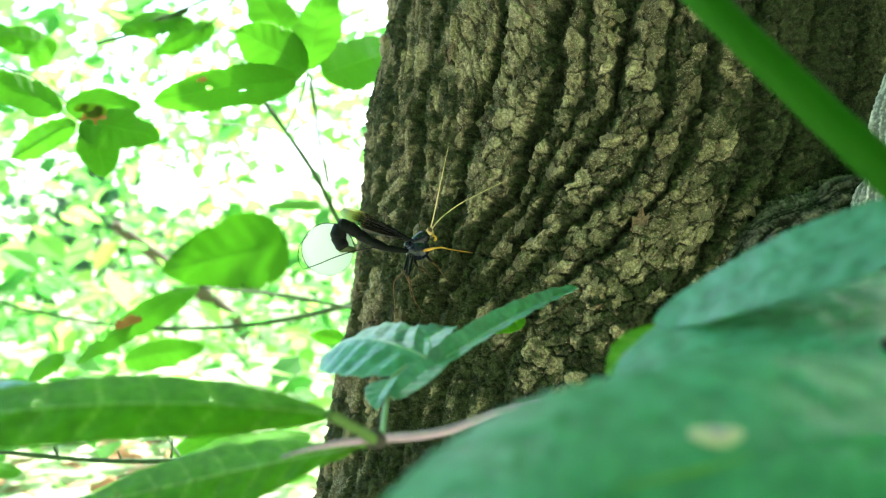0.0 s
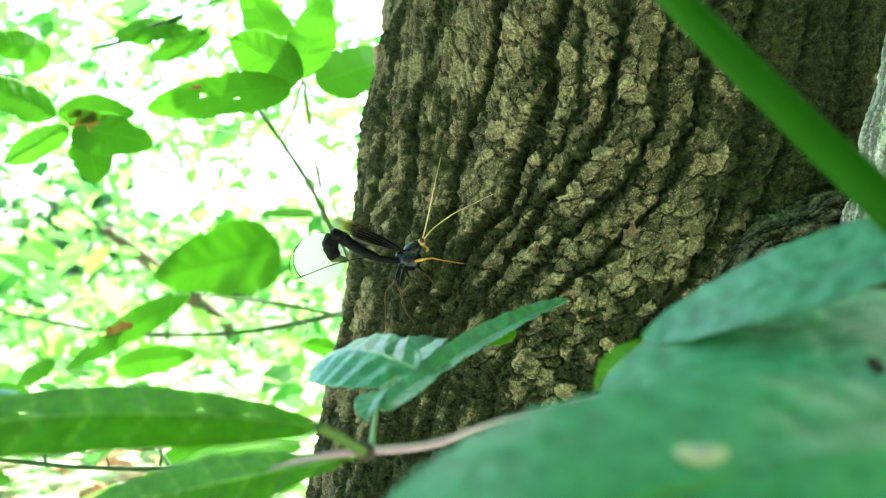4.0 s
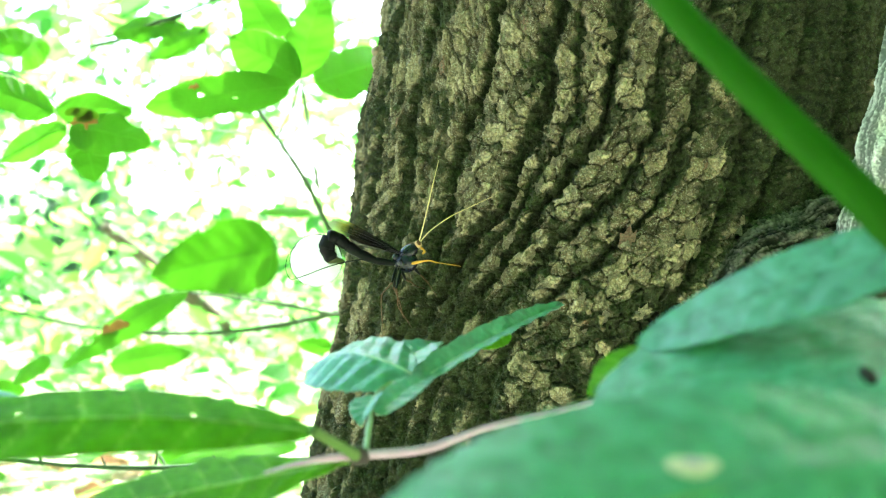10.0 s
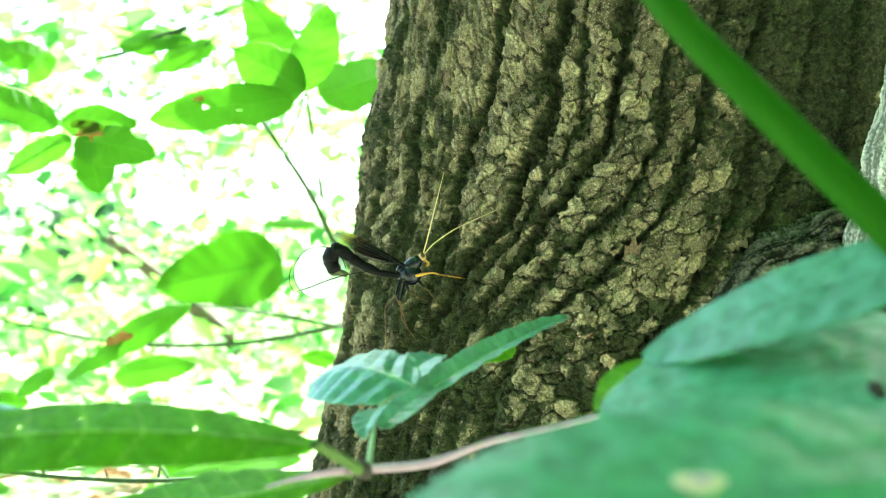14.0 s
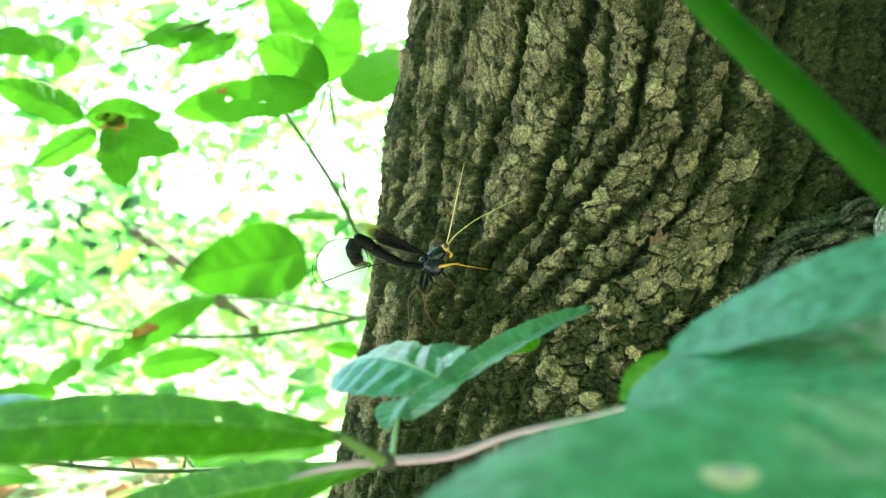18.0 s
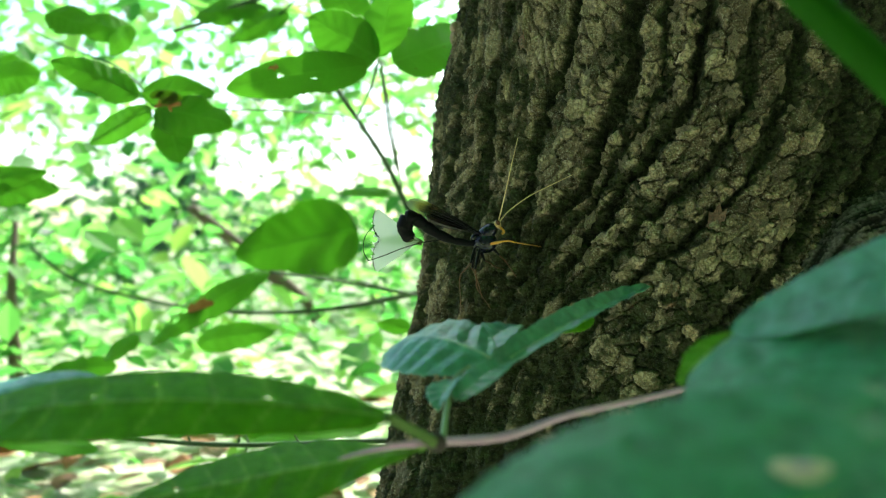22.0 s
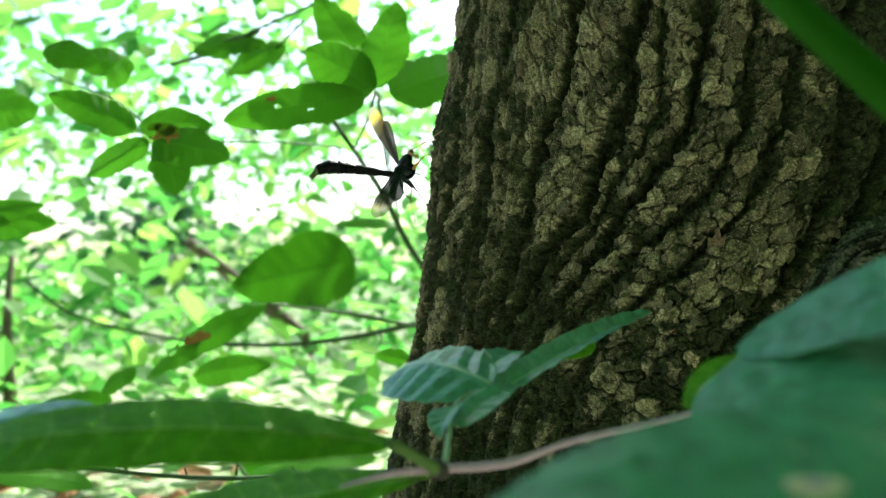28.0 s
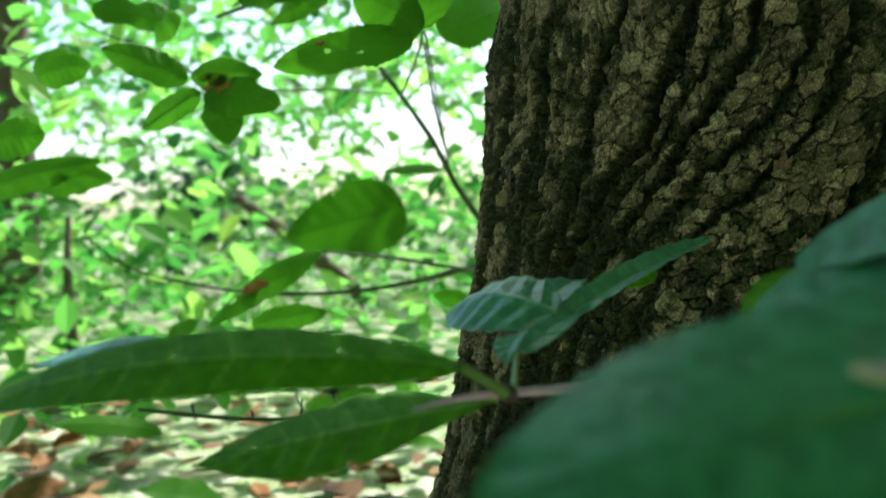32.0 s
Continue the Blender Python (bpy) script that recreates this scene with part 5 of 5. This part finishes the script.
WASP_ROWS = [  # seconds, place, slope, heading
    (0.0, (-0.0164, 0.3642, 0.4469), 0, 0),
    (22.0, (-0.0164, 0.3642, 0.4469), 0, 0),
    (23.8, (-0.0166, 0.3632, 0.4474), 1, 0),
    (24.5, (-0.0158, 0.3682, 0.4493), 9, 0),
    (25.2, (-0.0247, 0.3596, 0.4595), 14, 8),
    (25.8, (-0.0426, 0.3934, 0.4730), 10, 14),
    (26.5, (-0.0528, 0.4329, 0.4849), -1, 24),
    (26.8, (-0.0564, 0.4327, 0.4928), 4, 24),
    (27.0, (-0.0573, 0.4327, 0.4973), 6, 24),
    (27.5, (-0.0596, 0.4325, 0.4970), 13, 24),
    (28.0, (-0.0558, 0.4327, 0.4936), -20, 24),
    (28.5, (-0.0568, 0.4322, 0.4917), -22, 24),
    (28.6, (-0.0811, 0.4754, 0.4933), -10, 50),
    (28.7, (-0.1269, 0.5422, 0.4827), 0, 120),
    (28.8, (-0.1747, 0.5987, 0.4783), 10, 165),
    (28.9, (-0.1849, 0.6181, 0.4783), 25, 180),
    (29.0, (-0.1822, 0.6188, 0.4580), 15, 180),
    (29.1, (-0.1662, 0.6203, 0.4352), 40, 170),
    (29.2, (-0.1632, 0.6204, 0.4322), 45, 175),
    (29.3, (-0.1606, 0.6205, 0.4280), 45, 180),
    (29.4, (-0.1585, 0.6206, 0.4152), 55, 185),
    (29.5, (-0.1733, 0.6192, 0.4195), 30, 180),
    (29.6, (-0.1827, 0.6181, 0.4203), 40, 175),
    (29.7, (-0.1728, 0.6185, 0.4344), 65, 180),
    (29.8, (-0.1654, 0.6188, 0.4504), 40, 190),
    (29.9, (-0.1398, 0.6213, 0.4247), 60, 185),
    (30.0, (-0.1514, 0.6201, 0.3904), 65, 180),
    (30.1, (-0.1584, 0.6194, 0.3889), 60, 175),
    (30.2, (-0.2007, 0.6148, 0.4021), 35, 180),
    (30.3, (-0.2019, 0.6146, 0.3867), 60, 185),
    (30.4, (-0.1732, 0.6178, 0.3801), 50, 180),
    (30.5, (-0.1649, 0.6187, 0.3821), 70, 180),
    (30.6, (-0.1633, 0.6186, 0.3888), 75, 180),
    (30.7, (-0.1618, 0.6184, 0.4054), 75, 180),
    (30.8, (-0.1658, 0.6178, 0.3947), 70, 180),
    (30.9, (-0.1624, 0.6179, 0.3818), 65, 180),
    (31.0, (-0.1573, 0.6183, 0.3767), 65, 180),
    (31.2, (-0.1804, 0.6155, 0.3827), 65, 180),
    (31.4, (-0.1738, 0.6163, 0.3193), 60, 180),
    (31.6, (-0.1843, 0.6140, 0.3739), 50, 180),
    (31.8, (-0.1801, 0.6125, 0.3792), 60, 180),
    (32.0, (-0.1719, 0.6098, 0.3257), 60, 180),
]


bark_plates(TRUNK)


def motions():
    # the sprig is brushed from below late on and sinks a little
    at = sprig.location.copy()
    walk(sprig, [(t, pose(at.x + dx / 1000, at.y, at.z + dz / 1000)) for t, dx, dz in ((0.0, 0, 0), (28.6, 0, 0), (29.0, 0.2, -1.9), (29.5, -0.3, -0.5), (30.0, -0.6, -1.4), (30.5, -1.2, -0.5), (31.0, -1.2, -1.5), (31.5, -1.6, -0.2), (32.0, -2.0, -1.5))])
    at = broad.location.copy()
    walk(broad, [(t, pose(at.x + dx / 1000, at.y, at.z + dz / 1000)) for t, dx, dz in ((0.0, 0, 0), (29.4, 0, 0), (30.0, -0.8, -0.3), (31.0, -2.0, -0.6), (31.5, -2.8, -0.8), (32.0, -4.5, -1.0))])
    walk(wasp, [(t, pose(*at, 0, slope, head_turn)) for t, at, slope, head_turn in WASP_ROWS])
    # abdomen: curled over the bark, then stretched with a curled tip, then arched in flight
    stretched = [24, 26, 26, 26, 24, 20, 2, -28]
    sinking = [8, 10, 12, 12, 10, 4, -30, -60]
    rise = [14, 27, 35, 38, 6, -72, -122, -166]
    arched = [25, 20, 8, -8, -26, -45, -70, -95]
    times = [(0.0, CURLED), (22.0, CURLED), (24.5, rise), (25.5, [(a + b) / 2 for a, b in zip(rise, stretched)]), (26.5, stretched), (28.0, stretched), (28.4, sinking), (28.7, arched), (32.0, arched)]
    poses = [(t, *chain_poses(a)) for t, a in times]
    for k, seg in enumerate(SEGMENTS):
        walk(seg, [(t, p[k]) for t, p, _ in poses])
    # the membrane: a full disc, a narrowing fan, then drawn into the abdomen
    def fan(mid, form, half):
        """A panel's slope: an open disc, or drawn to a triangle with the long panels at its sides."""
        if form == "disc":
            return mid * half / 90
        side = 1 if mid > 0 else -1
        return side * half * (1 - (abs(mid) / 40) ** 1.3 if abs(mid) < 40 else (abs(mid) - 40) / 52)

    states = []
    for t, p, tip in poses:
        slope = math.degrees(p[4].to_euler().y)
        if t <= 22.0:
            if t == 0.0:
                states += [(t, tip + Vector((0, 0, 0.0010)), -2, "disc", 90), (14.0, tip + Vector((0, 0, 0.0010)), -2, "disc", 90)]
            else:  # it slips over the abdomen's tip
                over = tip + Vector((0, -0.0012, 0.0006))
                states += [(20.0, over, -2, "disc", 90), (21.2, over, -3, "disc", 84), (21.8, over, 0, "triangle", 33), (23.2, over + Vector((0.001, 0, 0)), 6, "triangle", 31)]
        elif t == 24.5:
            states.append((t, tip + Vector((0.002, -0.0012, 0)), 3, "triangle", 37))
        elif t == 25.5:
            states.append((t, p[5].translation, slope, "triangle", 10))
        else:
            if t > 28.5:
                states.append((t, p[0].translation, 17, "triangle", 1))
                continue
            states.append((t, p[4 if t < 27 else 2].translation, slope, "triangle", 6 if t < 27 else 2))
    for ob, mid, length, aside in PANELS:
        walk(ob, [(t, pose(at.x, at.y + aside, at.z, 0, turn + fan(mid, form, half), 0)) for t, at, turn, form, half in states])
    outlines = []
    for t, at, turn, form, half in states:
        ends = sorted((turn + fan(mid, form, half), n) for _, mid, n, _ in PANELS if form == "disc" or abs(mid) < 40)
        line = np.array([(at.x - n * math.cos(radians(d)), at.z + n * math.sin(radians(d))) for d, n in ends])
        far = np.r_[0, np.cumsum(np.linalg.norm(np.diff(line, axis=0), axis=1))]
        w = np.linspace(0, far[-1], len(PIECES) + 1)
        outlines.append((t, at.y, np.stack([np.interp(w, far, line[:, 0]), np.interp(w, far, line[:, 1])], -1)))
    for k, ob in enumerate(PIECES):
        rows, last = [], None
        for t, depth, line in outlines:
            a, b = line[k], line[k + 1]
            deg = -math.degrees(math.atan2(b[1] - a[1], b[0] - a[0]))
            if last is not None:  # a rod looks the same turned by half
                while deg - last > 90:
                    deg -= 180
                while deg - last < -90:
                    deg += 180
            last = deg
            rows.append((t, pose((a[0] + b[0]) / 2, depth, (a[1] + b[1]) / 2, 0, deg, 0)))
        walk(ob, rows)
    # the needle and its sheath, laid along the abdomen once drawn out
    for ob, turn, mid in ((NEEDLE, 15, (0.0065, 0, 0.003)), (SHEATH, 70, (0.0218, 0, 0))):
        rows = []
        for t, p, tip in poses:
            if t <= 24.5:
                rows.append((t, pose(tip.x, tip.y - (0.0012 if t > 0 else 0), tip.z, 0, 0 if t <= 22 else 6, 0)))
            elif t == 25.5:
                rows.append((t, pose(*p[6].translation, 0, turn / 2, 0)))
            else:
                slope = math.degrees(p[3].to_euler().y)
                rows.append((t, Matrix.Translation(p[3].translation) @ pose(0, 0, 0, 0, slope + turn, 0) @ Matrix.Translation(mid)))
        walk(ob, rows)
    root = (0.0059, 0.0000, 0.0084)
    for ob, late in zip(ANTENNAE, (62, 34)):
        walk(ob, [(t, pose(*root, 0, turn, 0)) for t, turn in ((0.0, 0), (2.0, 2), (5.0, -1), (9.0, 0), (14.0, 1), (19.0, -1), (22.5, 0), (24.2, 6), (24.5, 22), (26.5, late), (27.5, late + 8), (28.5, late - 4), (30.0, late + 6), (32.0, late))])
    for leg, o in LEGS:
        rows = [(0.0, pose(*o)), (24.0, pose(*o))]
        for t, a, b in ((24.5, -6, 0), (25.2, -20, 10), (26.5, -30, -8), (27.0, -40, 5), (27.5, -26, -6), (28.0, -24, 4), (28.5, -20, 0), (28.8, 30, 10), (30.0, 24, -8), (32.0, 32, 6)):
            rows.append((t, pose(*o, b, a, 0)))
        walk(leg, rows)
    for wing, sign, at in WINGS:
        folded = wing_pose(at, (-0.92, sign * 0.06, 0.42 + 0.03 * sign), (-0.35, 0.75 * sign, 0.55))
        up = wing_pose(at, (-0.06, 0.25, 1.0), (-0.35, 1.0, 0.0)) if sign > 0 else wing_pose(at, (-0.75, -0.35, -0.62), (-0.5, 0.7, 0.4))
        half = wing_pose(at, (-0.6, sign * 0.5, 0.6), (-0.4, 0.8 * sign, 0.3))
        rows = [(0.0, folded), (24.5, folded), (25.0, half), (25.5, up), (26.5, up), (28.0, up), (28.5, up)]
        high = wing_pose(at, (-0.85, sign * 0.5, 0.22), (0.5 * sign, 0.85, 0))
        low = wing_pose(at, (-0.85, sign * 0.5, -0.12), (0.5 * sign, 0.85, 0))
        rows += [(28.65 + 0.1 * k, low if k % 2 else high) for k in range(34)]
        walk(wing, rows)


motions()
